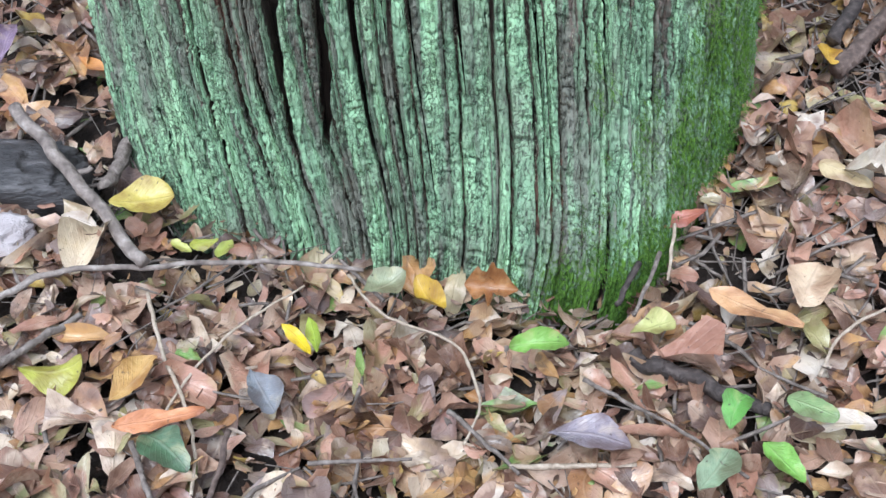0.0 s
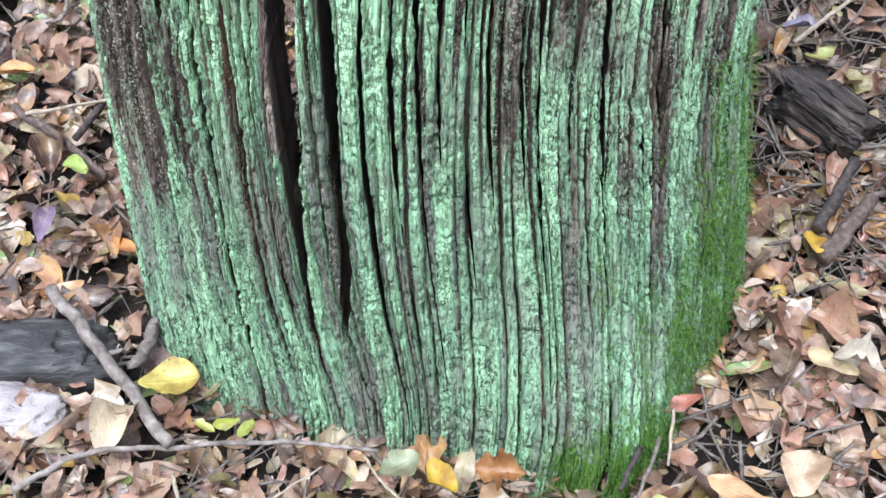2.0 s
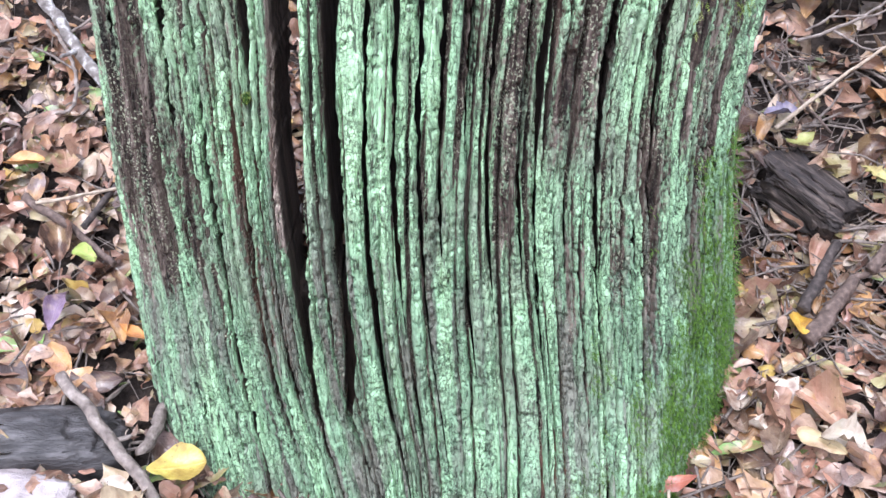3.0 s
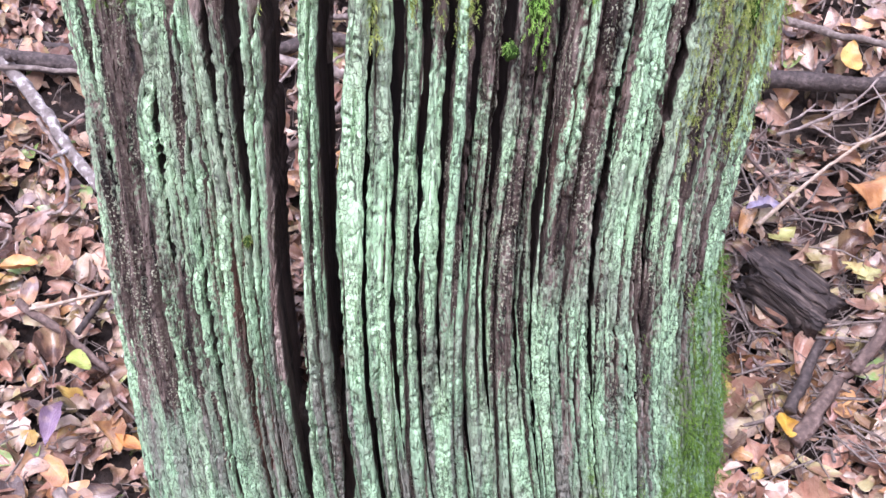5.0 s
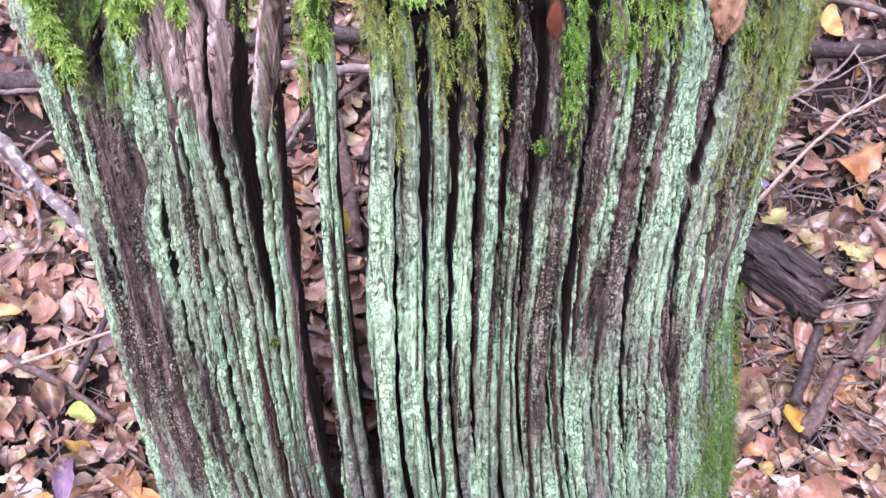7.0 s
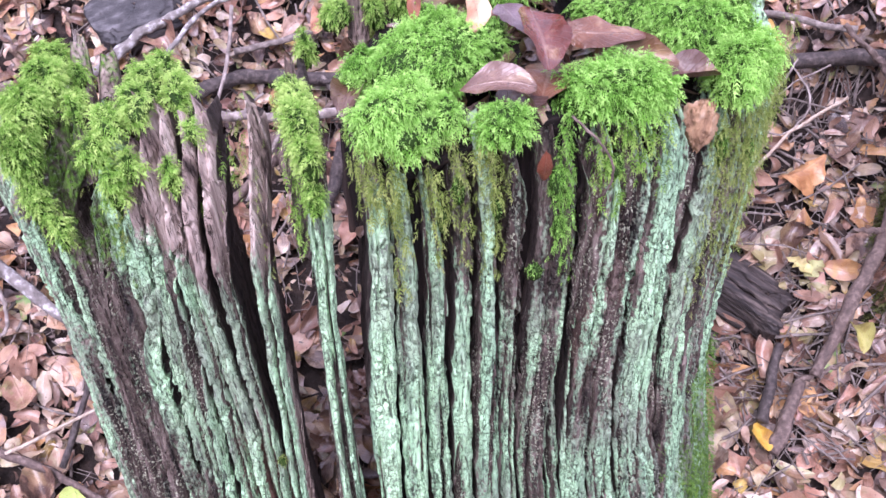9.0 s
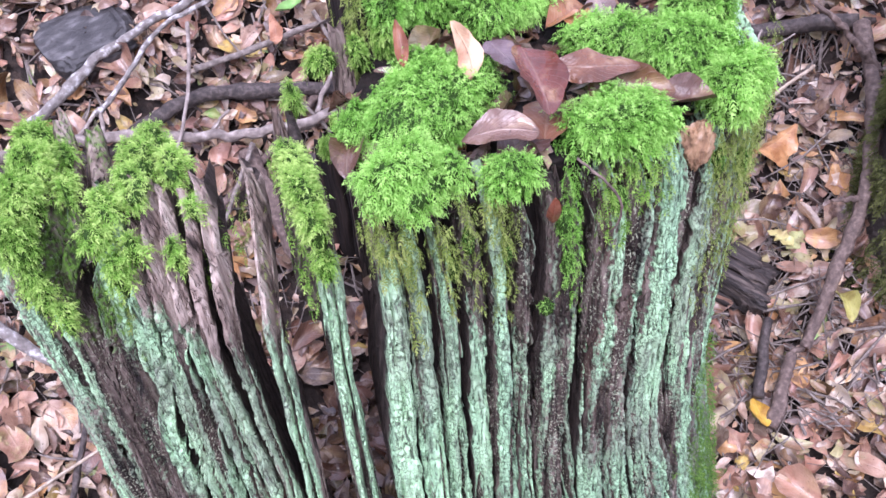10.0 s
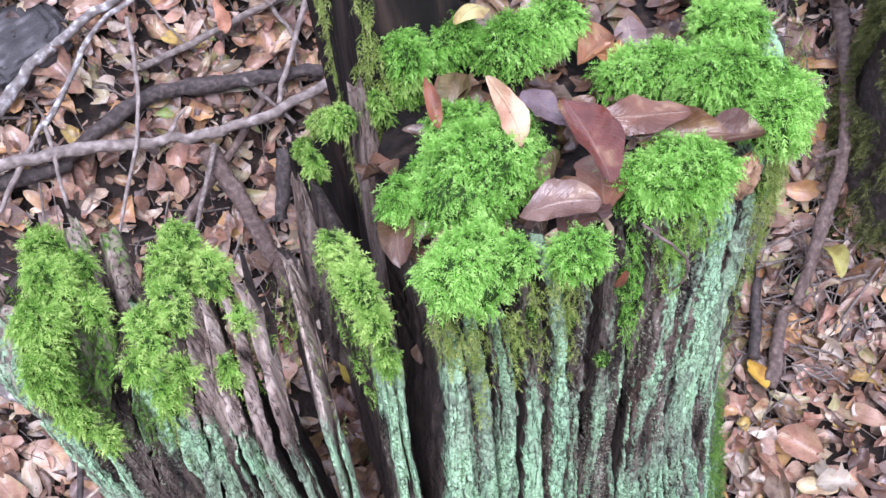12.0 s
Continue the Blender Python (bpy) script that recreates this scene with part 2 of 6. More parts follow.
def leaf_material(name, tone=None, rough=0.32, wet=0.35, soaked=1.0):
    """A fallen leaf: veins, blotches and a damp gloss. With no tone each leaf takes its own."""
    m, nt, b = nodes_of(name, rough)
    if tone is None:
        geo = nt.nodes.new("ShaderNodeNewGeometry")
        obj = nt.nodes.new("ShaderNodeObjectInfo")
        pick = calc(nt, "FRACT", calc(nt, "ADD", geo.outputs["Random Per Island"], obj.outputs["Random"]))
        base = ramp(nt, pick, LEAF_TONES, "CONSTANT")
        other = ramp(nt, calc(nt, "FRACT", calc(nt, "ADD", calc(nt, "MULTIPLY", pick, 7.3), 0.37)), LEAF_TONES, "CONSTANT")
        base = mix(nt, ramp(nt, tex_noise(nt, 38, detail=3), [(0.48, (0, 0, 0)), (0.58, (0.7, 0.7, 0.7))]), base, other)
    else:
        rgb = nt.nodes.new("ShaderNodeRGB")
        rgb.outputs[0].default_value = (*tone, 1)
        base = rgb.outputs[0]
    if soaked < 1:
        base = mix(nt, 1.0, base, (soaked, soaked * 0.9, soaked * 0.85), "MULTIPLY")
    wide = tex_noise(nt, 21, detail=3)
    base = mix(nt, ramp(nt, wide, [(0.50, (0, 0, 0)), (0.60, (0.55, 0.55, 0.55))]), base, mix(nt, 1.0, base, (0.55, 0.42, 0.36), "MULTIPLY"))
    base = mix(nt, ramp(nt, wide, [(0.34, (0.45, 0.45, 0.45)), (0.42, (0, 0, 0))]), base, mix(nt, 0.6, base, (0.62, 0.46, 0.22)))
    blot = tex_noise(nt, 45, detail=5)
    spots = tex_noise(nt, 190, detail=2)
    col = mix(nt, ramp(nt, blot, [(0.42, (0, 0, 0)), (0.7, (0.65, 0.65, 0.65))]), base, mix(nt, 1.0, base, (0.5, 0.38, 0.32), "MULTIPLY"))
    col = mix(nt, ramp(nt, blot, [(0.25, (0.4, 0.4, 0.4)), (0.42, (0, 0, 0))]), col, mix(nt, 0.5, base, (0.75, 0.62, 0.45)))
    col = mix(nt, ramp(nt, spots, [(0.68, (0, 0, 0)), (0.74, (0.75, 0.75, 0.75))]), col, (0.05, 0.03, 0.02))
    uv = nt.nodes.new("ShaderNodeUVMap")
    sep = nt.nodes.new("ShaderNodeSeparateXYZ")
    nt.links.new(uv.outputs[0], sep.inputs[0])
    across = calc(nt, "ABSOLUTE", calc(nt, "SUBTRACT", sep.outputs[1], 0.5))
    rib = ramp(nt, across, [(0.015, (1, 1, 1)), (0.05, (0, 0, 0))])
    vein = calc(nt, "SINE", calc(nt, "MULTIPLY", calc(nt, "SUBTRACT", sep.outputs[0], calc(nt, "MULTIPLY", across, 0.7)), 62.0))
    vein = ramp(nt, vein, [(0.82, (0, 0, 0)), (1.0, (0.5, 0.5, 0.5))])
    lines = calc(nt, "MAXIMUM", rib, vein)
    col = mix(nt, calc(nt, "MULTIPLY", lines, 0.15), col, mix(nt, 0.5, base, (0.7, 0.58, 0.42)))
    nt.links.new(col, b.inputs["Base Color"])
    nt.links.new(ramp(nt, blot, [(0.3, (rough - 0.12,) * 3), (0.75, (rough + 0.22,) * 3)]), b.inputs["Roughness"])
    h = calc(nt, "ADD", calc(nt, "MULTIPLY", lines, -0.2), calc(nt, "MULTIPLY", blot, 2.0))
    bump(nt, b, h, 0.7, 0.004)
    b.inputs["Coat Weight"].default_value = wet
    b.inputs["Coat Roughness"].default_value = 0.16
    return m


def bark_material(name, dark, mid, pale, rough=0.75, stretch=(1, 1, 1), scale=120, stops=(0.3, 0.52, 0.72), even=0.6):
    m, nt, b = nodes_of(name, rough)
    n = tex_noise(nt, scale, stretch, 5)
    n2 = tex_noise(nt, 22, detail=3)
    col = ramp(nt, n, [(stops[0], dark), (stops[1], mid), (stops[2], pale)])
    col = mix(nt, calc(nt, "MULTIPLY", n2, even), col, mid)
    nt.links.new(col, b.inputs["Base Color"])
    fine = tex_noise(nt, 420, stretch, 4)
    bump(nt, b, calc(nt, "ADD", n, calc(nt, "MULTIPLY", fine, 0.5)), 1.0, 0.0035)
    return m


def moss_material(name, low, high, tip):
    m, nt, b = nodes_of(name, 0.7)
    b.inputs["Specular IOR Level"].default_value = 0.2
    geo = nt.nodes.new("ShaderNodeNewGeometry")
    n = tex_noise(nt, 30, detail=3)
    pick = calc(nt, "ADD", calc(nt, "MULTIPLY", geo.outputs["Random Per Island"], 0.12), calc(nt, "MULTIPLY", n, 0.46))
    pick = calc(nt, "ADD", pick, calc(nt, "MULTIPLY", attr(nt, "shoot_tone"), 0.45))
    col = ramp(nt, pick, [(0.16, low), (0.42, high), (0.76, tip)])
    nt.links.new(col, b.inputs["Base Color"])
    glow = nt.nodes.new("ShaderNodeBsdfTranslucent")
    nt.links.new(col, glow.inputs["Color"])
    both = nt.nodes.new("ShaderNodeMixShader")
    both.inputs[0].default_value = 0.35
    nt.links.new(b.outputs[0], both.inputs[1])
    nt.links.new(glow.outputs[0], both.inputs[2])
    nt.links.new(both.outputs[0], nt.nodes["Material Output"].inputs["Surface"])
    return m


def soil_material():
    m, nt, b = nodes_of("forest_soil", 0.9)
    n = tex_noise(nt, 70, detail=6)
    n2 = tex_noise(nt, 9, detail=4)
    col = ramp(nt, n, [(0.3, (0.008, 0.006, 0.005)), (0.55, (0.028, 0.019, 0.014)), (0.8, (0.095, 0.062, 0.045))])
    col = mix(nt, calc(nt, "MULTIPLY", n2, 0.4), col, (0.045, 0.03, 0.022))
    nt.links.new(col, b.inputs["Base Color"])
    bump(nt, b, n, 1.0, 0.012)
    return m


WOOD, ROT, SOIL = wood_material(), rot_material(), soil_material()
LITTER = leaf_material("fallen_leaves")
WET_LITTER = leaf_material("wet_leaves", None, 0.30, 0.35, 0.40)
PALE_STONE = bark_material("pale_stone", (0.20, 0.17, 0.165), (0.42, 0.365, 0.36), (0.58, 0.53, 0.52), 0.35, scale=30)
GREY_BARK = bark_material("grey_bark", (0.07, 0.055, 0.045), (0.19, 0.155, 0.13), (0.36, 0.31, 0.27))
PALE_STEM = bark_material("pale_stem", (0.25, 0.19, 0.13), (0.45, 0.36, 0.27), (0.62, 0.53, 0.42), 0.6)
DARK_BARK = bark_material("dark_bark", (0.015, 0.012, 0.011), (0.06, 0.046, 0.04), (0.15, 0.12, 0.105))
BROWN_BARK = bark_material("brown_bark", (0.045, 0.03, 0.024), (0.13, 0.09, 0.072), (0.27, 0.2, 0.165))
LICHEN_BARK = bark_material("lichened_bark", (0.085, 0.07, 0.06), (0.22, 0.195, 0.175), (0.62, 0.61, 0.59), 0.85, scale=75, stops=(0.32, 0.52, 0.66), even=0.45)
BRANCH_BARK = bark_material("dry_branch_bark", (0.09, 0.07, 0.06), (0.25, 0.205, 0.175), (0.50, 0.44, 0.39), 0.75, scale=70, even=0.35)
WET_LOG = bark_material("wet_log_wood", (0.014, 0.0125, 0.012), (0.046, 0.042, 0.041), (0.17, 0.158, 0.155), 0.5, (0.4, 1, 1), 70)
CHAR = bark_material("charred_wood", (0.006, 0.005, 0.005), (0.04, 0.029, 0.024), (0.17, 0.13, 0.105), 0.7, (1, 0.12, 1), 150)
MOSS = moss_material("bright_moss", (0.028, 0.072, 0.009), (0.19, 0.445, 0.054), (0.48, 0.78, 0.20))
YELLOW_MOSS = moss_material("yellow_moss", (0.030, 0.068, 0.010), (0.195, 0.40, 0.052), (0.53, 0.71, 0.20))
# the bed is kept dark, which also deepens the shade between shoots
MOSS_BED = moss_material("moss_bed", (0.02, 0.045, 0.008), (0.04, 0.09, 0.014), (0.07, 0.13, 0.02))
OLD_MOSS = moss_material("hanging_moss", (0.045, 0.07, 0.013), (0.22, 0.31, 0.06), (0.52, 0.58, 0.20))
# darker copy of the creeping moss: the foot's shade put into its colour
SHADED_MOSS = moss_material("shaded_foot_moss", (0.012, 0.03, 0.006), (0.045, 0.11, 0.016), (0.11, 0.21, 0.03))
FILM_MOSS = moss_material("creeping_moss", (0.02, 0.055, 0.011), (0.10, 0.22, 0.036), (0.24, 0.38, 0.075))

# ---- ground ----
near = np.linspace(-3, 4, 171)
axis = np.concatenate([-np.geomspace(250, 3.3, 26), near, np.geomspace(4.4, 250, 26)])
gx, gy = np.meshgrid(axis, axis, indexing="ij")
gzv = ground_z(gx, gy) + 0.008 * vnoise(gx * 9, gy * 9, 0, 3) + 0.004 * vnoise(gx * 31, gy * 31, 0, 4) - 0.012
tagged(new("ground", fast_mesh("ground", np.stack([gx, gy, gzv], -1).reshape(-1, 3), grid_faces(len(axis), len(axis)), SOIL)),
       "dark damp forest soil rising into a bank", "ground", kind="structure")

# ---- the stump ----
stump = thing("tree_stump", "weathered split tree stump crusted with mint lichen, standing in leaf litter", "tree stump")


def cover_of(s, z):
    """How much of the skin the lichen crust covers."""
    c = np.full(np.broadcast(s, z).shape, 0.84)
    def band(s0, s1, z0, z1, value, soft=0.02, softz=0.04):
        k = step(s0 - soft, s0 + soft, s) * (1 - step(s1 - soft, s1 + soft, s)) * step(z0 - softz, z0 + softz, z) * (1 - step(z1 - softz, z1 + softz, z))
        return c + (value - c) * k
    c = band(-1.1, 1.1, -0.2, 0.34, 0.92)
    c = band(-1.05, -0.94, 0.3, 1.0, 0.50)
    c = band(-0.935, -0.80, 0.27, 1.0, 0.40, 0.02, 0.06)
    c = band(-0.90, -0.84, 0.40, 1.0, 0.10, 0.01, 0.06)
    c = band(-0.935, -0.79, 0.28, 0.55, 0.28, 0.03, 0.06)
    c = band(-0.77, -0.66, 0.30, 0.5, 0.50, 0.04, 0.06)
    c = band(-0.74, -0.64, 0.79, 1.0, 0.05)
    c = band(-0.64, -0.505, 0.755, 1.0, 0.04)
    c = band(-0.505, -0.45, 0.76, 1.0, 0.42)
    c = band(-0.452, -0.42, 0.45, 1.0, 0.35, 0.01)
    c = band(-0.42, -0.26, 0.80, 1.0, 0.05)
    c = band(-0.26, -0.05, 0.83, 1.0, 0.15)
    c = band(-0.18, -0.11, 0.38, 0.52, 0.60)
    c = band(-0.11, -0.03, 0.30, 0.50, 0.55)
    c = band(-0.11, 0.085, 0.70, 1.0, 0.58)
    c = band(0.085, 0.30, 0.50, 1.0, 0.44)
    c = band(0.12, 0.32, 0.36, 0.55, 0.52)
    c = band(0.30, 0.46, 0.45, 1.0, 0.70)
    c = band(0.29, 0.40, 0.66, 1.0, 0.42)
    c = band(0.10, 0.29, 0.68, 1.0, 0.20)
    c = band(0.575, 0.62, 0.42, 1.0, 0.32, 0.01)
    c = band(0.62, 1.1, 0.38, 1.0, 0.64)
    c = band(0.700, 0.730, 0.45, 1.0, 0.10, 0.008)
    c = band(0.840, 0.862, 0.40, 1.0, 0.15, 0.008)
    c = band(-0.450, -0.42, 0.36, 1.0, 0.0, 0.006)
    c = band(-0.78, -0.50, 0.48, 0.70, 0.86)
    c = c - 0.26 * step(0.2, 0.6, vnoise(s * 24, z * 2.4, 0, 5)) * step(0.16, 0.36, z)
    c = band(-0.385, -0.285, 0.25, 0.80, 0.84, 0.01)
    c = band(-0.275, -0.175, 0.40, 0.81, 0.88, 0.01)
    return c + 0.10 * vnoise(s * 9, z * 5, 0, 7)


def moss_line(z):
    """Where along the skin the foot's moss begins at a height."""
    return np.interp(z, (-0.05, 0.05, 0.10, 0.16, 0.21, 0.25, 0.32, 0.45), (0.36, 0.44, 0.52, 0.57, 0.61, 0.72, 0.82, 0.93))


def film_of(s, z):
    """How much of the skin a film of moss covers."""
    low = 0.58 * step(-0.10, 0.10, s - moss_line(z) + 0.14 * vnoise(s * 12, z * 10, 0, 2))
    foot = 0.30 * (1 - step(0.0, 0.08, z)) * step(-0.3, 0.1, s) + 0.52 * (1 - step(0.04, 0.22, z)) * step(0.05, 0.5, s)
    rim = 0.45 * step(0.6, 0.8, s) * step(0.58, 0.8, z) * (0.55 + 0.45 * vnoise(s * 30, z * 3, 0, 4))
    top = (0.34 - 0.12 * step(-0.26, -0.30, -np.abs(s)) * (s < 0)) * step(0.72, 0.86, z + 0.04 * vnoise(s * 12, z * 3, 0, 8))
    rotten = 0.56 * step(-0.93, -0.90, s) * (1 - step(-0.78, -0.74, s)) * step(0.60, 0.78, z)
    return np.maximum(np.maximum(np.maximum(low, foot), rotten), np.maximum(rim, top))


def splits(w, z, pitch, deep, thin, seed, lo=-0.25, hi=0.35, run=6.0):
    """Cracks along the grain, about one a pitch, that open and close on their way up."""
    cell = w / pitch
    num = np.floor(cell)
    fr = cell - num
    rim = np.where(fr < 0.5, num, num + 1)
    dist = np.minimum(fr, 1 - fr) * pitch
    thin = thin * (0.62 + 0.38 * step(0.12, 0.5, z))
    live = step(lo, hi, vnoise(rim * 7.31, z * run + rim * 3.1, 0, seed))
    return deep * live * np.exp(-((dist / (thin * (0.5 + live))) ** 2)), num, dist


def grain(m, z, seed):
    """Splits, ridges and crust of the skin, as a depth below it; how far the lichen reaches; and each ridge's own tone."""
    w = m + 0.0020 * vnoise(m * 24, z * 4.5, seed, 11) + 0.0014 * vnoise(m * 70, z * 15, seed, 12) + 0.0010 * vnoise(m * 130, z * 48, seed, 10)
    w = w + 0.0006 * vnoise(m * 220, z * 120, seed, 9) + 0.007 * vnoise(m * 33, z * 0.8, 0, 13) + 0.012 * vnoise(m * 11, z * 1.6, 0, 8) + 0.0034 * vnoise(m * 61, z * 0.9, 0, 6)
    big, num, dist = splits(w, z, 0.0128, 0.018, 0.0014, 14, -0.45, 0.40, 3.4)
    small, num2, dist2 = splits(w + 0.0022, z, 0.0061, 0.0085, 0.00095, 19, -0.10, 0.55, 5.0)
    hair, num3, _ = splits(w + 0.0011, z, 0.0033, 0.0035, 0.00075, 33, 0.15, 0.7, 14.0)
    ridge = 0.0034 * vnoise(num * 5.17, z * 3.0, 0, 15) * (1 - np.exp(-((dist / 0.0018) ** 2))) + 0.0016 * vnoise(num2 * 3.3, z * 8, 0, 20)
    low = 1 - step(0.12, 0.45, z)
    big, small = big * (1 - 0.2 * low), small * (1 - 0.1 * low)
    lumps = 0.0010 * vnoise(w * 230, z * 105, 0, 16) + 0.0018 * np.abs(vnoise(w * 120, z * 48, 0, 17))
    plates = 0.0026 * step(0.05, 0.16, vnoise(w * 95, z * 34, 0, 18))
    # short cracks across each ridge
    row = z / 0.0105 + 9.7 * vnoise(num2 * 4.7, 0.5, 0, 35) + 0.8 * vnoise(w * 150, z * 30, 0, 36)
    fr = np.abs(row - np.floor(row) - 0.5) * 0.0105
    across = step(0.05, 0.4, vnoise(num2 * 2.3, np.floor(row) * 5.3, 0, 37)) * np.exp(-((fr / 0.0011) ** 2))
    checks = 0.0050 * across + 0.004 * step(0.4, 0.62, vnoise(w * 60 + 9, z * 110, 0, 27)) * step(-0.1, 0.3, vnoise(w * 20, z * 9, 0, 28))
    open_wood = step(0.55, 0.95, (big + small * 1.1 + hair * 0.6 + 0.0030 * across) / 0.010)
    tone = 0.5 + 0.42 * vnoise(num * 3.77, z * 3.5, 0, 29) + 0.26 * vnoise(num2 * 2.9, z * 9, 0, 30)
    return big + small + hair + ridge + lumps + plates + checks, 1.0 - open_wood, tone


def slat(p0, p1, ztop, depth, seed, inset=0.0, bevel=0.0, zbev=0.72, jag=0.03, shrink=0.35, z0=-0.07, thin_from=0.05, fine_u=0.00092, fine_v=0.0026, lines=None, tip=0.5):
    """One upright splinter of the stump between the turns p0 and p1. lines: (z, side) pairs that set both its sides."""
    wide = abs(p1 - p0) * 0.34
    if lines:
        wide = 0.34 * max(abs(turn_of(b) - turn_of(a)) for (_, a), (_, b) in zip(*lines)) if len(lines[0]) == len(lines[1]) else wide
    nu, nv = max(7, int(wide / fine_u)), int((ztop - z0) / fine_v)
    u, v = np.linspace(0, 1, nu)[None, :], np.linspace(0, 1, nv)[:, None]
    zt = ztop - jag * np.abs(vnoise(u * 2.6 + seed * 3.7, seed * 1.3, 0, 21)) - jag * 0.7 * (np.abs(u - tip) / max(tip, 1 - tip)) ** 2
    z = z0 + (zt - z0) * v
    zc = z0 + (ztop - z0) * v
    up = step(0.18, 0.45, zc)
    narrow = 1 - shrink * step(zbev - thin_from, ztop, zc)
    lo = p0 - 0.004 * (1 - up)
    hi = p1 + 0.004 * (1 - up)
    if lines:
        lo, hi = (turn_of(np.interp(zc, *zip(*row))) for row in lines)
    mid = (lo + hi) / 2
    lo, hi = mid + (lo - mid) * narrow, mid + (hi - mid) * narrow
    wob = 0.004 * vnoise(zc * 7, seed * 2.7, 0, 22)
    lo = lo + up * (0.0035 * vnoise(zc * 42, seed * 1.9, 0, 25) + 0.0026 * vnoise(zc * 120, seed * 1.9, 0, 26))
    hi = hi + up * (0.0035 * vnoise(zc * 42, seed * 4.3, 3, 25) + 0.0026 * vnoise(zc * 120, seed * 4.3, 3, 26))
    phi = lo + wob + (hi - lo) * u
    sweep = 0.085 * (1 - step(-0.04, 0.24, z)) ** 1.4 * np.exp(-(((phi + 0.42) / 0.34) ** 2))
    if not lines:
        phi = phi + sweep
    # above the sound wood the grain runs with the slat's lean
    lean = np.where(zc > 0.58, mid - mid[np.abs(zc[:, 0] - 0.58).argmin()], 0.0) if lines else 0.0
    h, proud, tone = grain((phi - sweep - lean) * 0.36, z, 0.37)
    e = np.minimum(u, 1 - u) * wide
    sunk = inset * (step(0.36, 0.56, zc) if inset > 0.004 else 1.0)
    ins = sunk + h + (0.0015 + 0.0045 * up) * (1 - step(0.0, 0.006, e)) + 0.004 * vnoise(zc * 5, seed, 0, 23) * up
    slope = bevel * step(zbev, ztop, zc) ** 1.3
    ins = ins + slope
    face, nrm = stump_point(phi, z, ins)
    k = 7
    d = np.linspace(0, 1, k + 1)[1:][None, :, None]
    deep = np.maximum(depth - slope, 0.006)[..., None]
    straight = 0.65 if math.cos((p0 + p1) / 2) > 0 else 0.0
    def side(edge, other, n_edge, d):
        way = -n_edge * (1 - straight) + np.array([0, straight, 0])
        way = way / np.linalg.norm(way, axis=-1, keepdims=True)
        rough = 0.0025 * vnoise(d[..., 0] * 9, zc * 26, seed, 24)[..., None]
        q = edge + way * deep * d + (other - edge) * (0.30 * d + rough * 12)
        q[..., 2] -= 0.014 * d[..., 0] * step(0.8, 1, v)
        return q
    rim_r = side(face[:, -1:], face[:, :1], nrm[:, -1:], d)
    rim_l = side(face[:, :1], face[:, -1:], nrm[:, :1], d[:, ::-1])
    ring = np.concatenate([face, rim_r, rim_l], 1)
    ring = np.concatenate([ring, np.broadcast_to(ring[-1:].mean(1, keepdims=True), ring[-1:].shape)], 0)
    s = np.sign(phi) * np.abs(np.sin(phi)) ** (2 / POWER)
    lich = cover_of(s, z) - 0.8 * (1 - proud) + 0.62 * (tone - 0.5)
    # the crust is darker low on the stump and paler higher up
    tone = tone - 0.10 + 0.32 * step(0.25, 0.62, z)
    tone = np.clip(tone + 0.5 * step(-0.26, -0.24, s) * (1 - step(-0.19, -0.18, s)) * step(0.3, 0.5, z), 0, 1)
    tone = np.clip(tone + 0.20 * step(-0.80, -0.76, s) * (1 - step(-0.30, -0.28, s)) * step(0.38, 0.55, z), 0, 1)
    film = film_of(s, z) + 0 * lich
    blank = np.zeros((nv, k))
    lich = np.concatenate([lich, blank + 0.1, blank + 0.1], 1)
    film = np.concatenate([film, blank, blank], 1)
    tone = np.concatenate([tone, blank + 0.5, blank + 0.5], 1)
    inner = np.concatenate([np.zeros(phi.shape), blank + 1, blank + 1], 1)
    worn = 1.0 * step(-0.74, -0.70, s) * (1 - step(-0.43, -0.40, s)) * step(0.70, 0.80, z) + 0.55 * step(-0.468, -0.455, s) * (1 - step(-0.42, -0.41, s)) * step(0.3, 0.42, z)
    worn = worn + 0.9 * (1 - step(-0.95, -0.935, s)) * step(0.2, 0.35, z)
    worn = np.concatenate([np.clip(worn, 0, 1), blank, blank], 1)
    lich, film, tone, inner, worn = (np.concatenate([q, q[-1:]], 0) for q in (lich, film, tone, inner, worn))
    rows, cols = ring.shape[:2]
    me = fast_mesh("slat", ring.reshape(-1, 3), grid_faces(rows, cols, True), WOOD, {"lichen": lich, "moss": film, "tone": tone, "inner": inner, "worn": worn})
    return part("slat", me, stump)


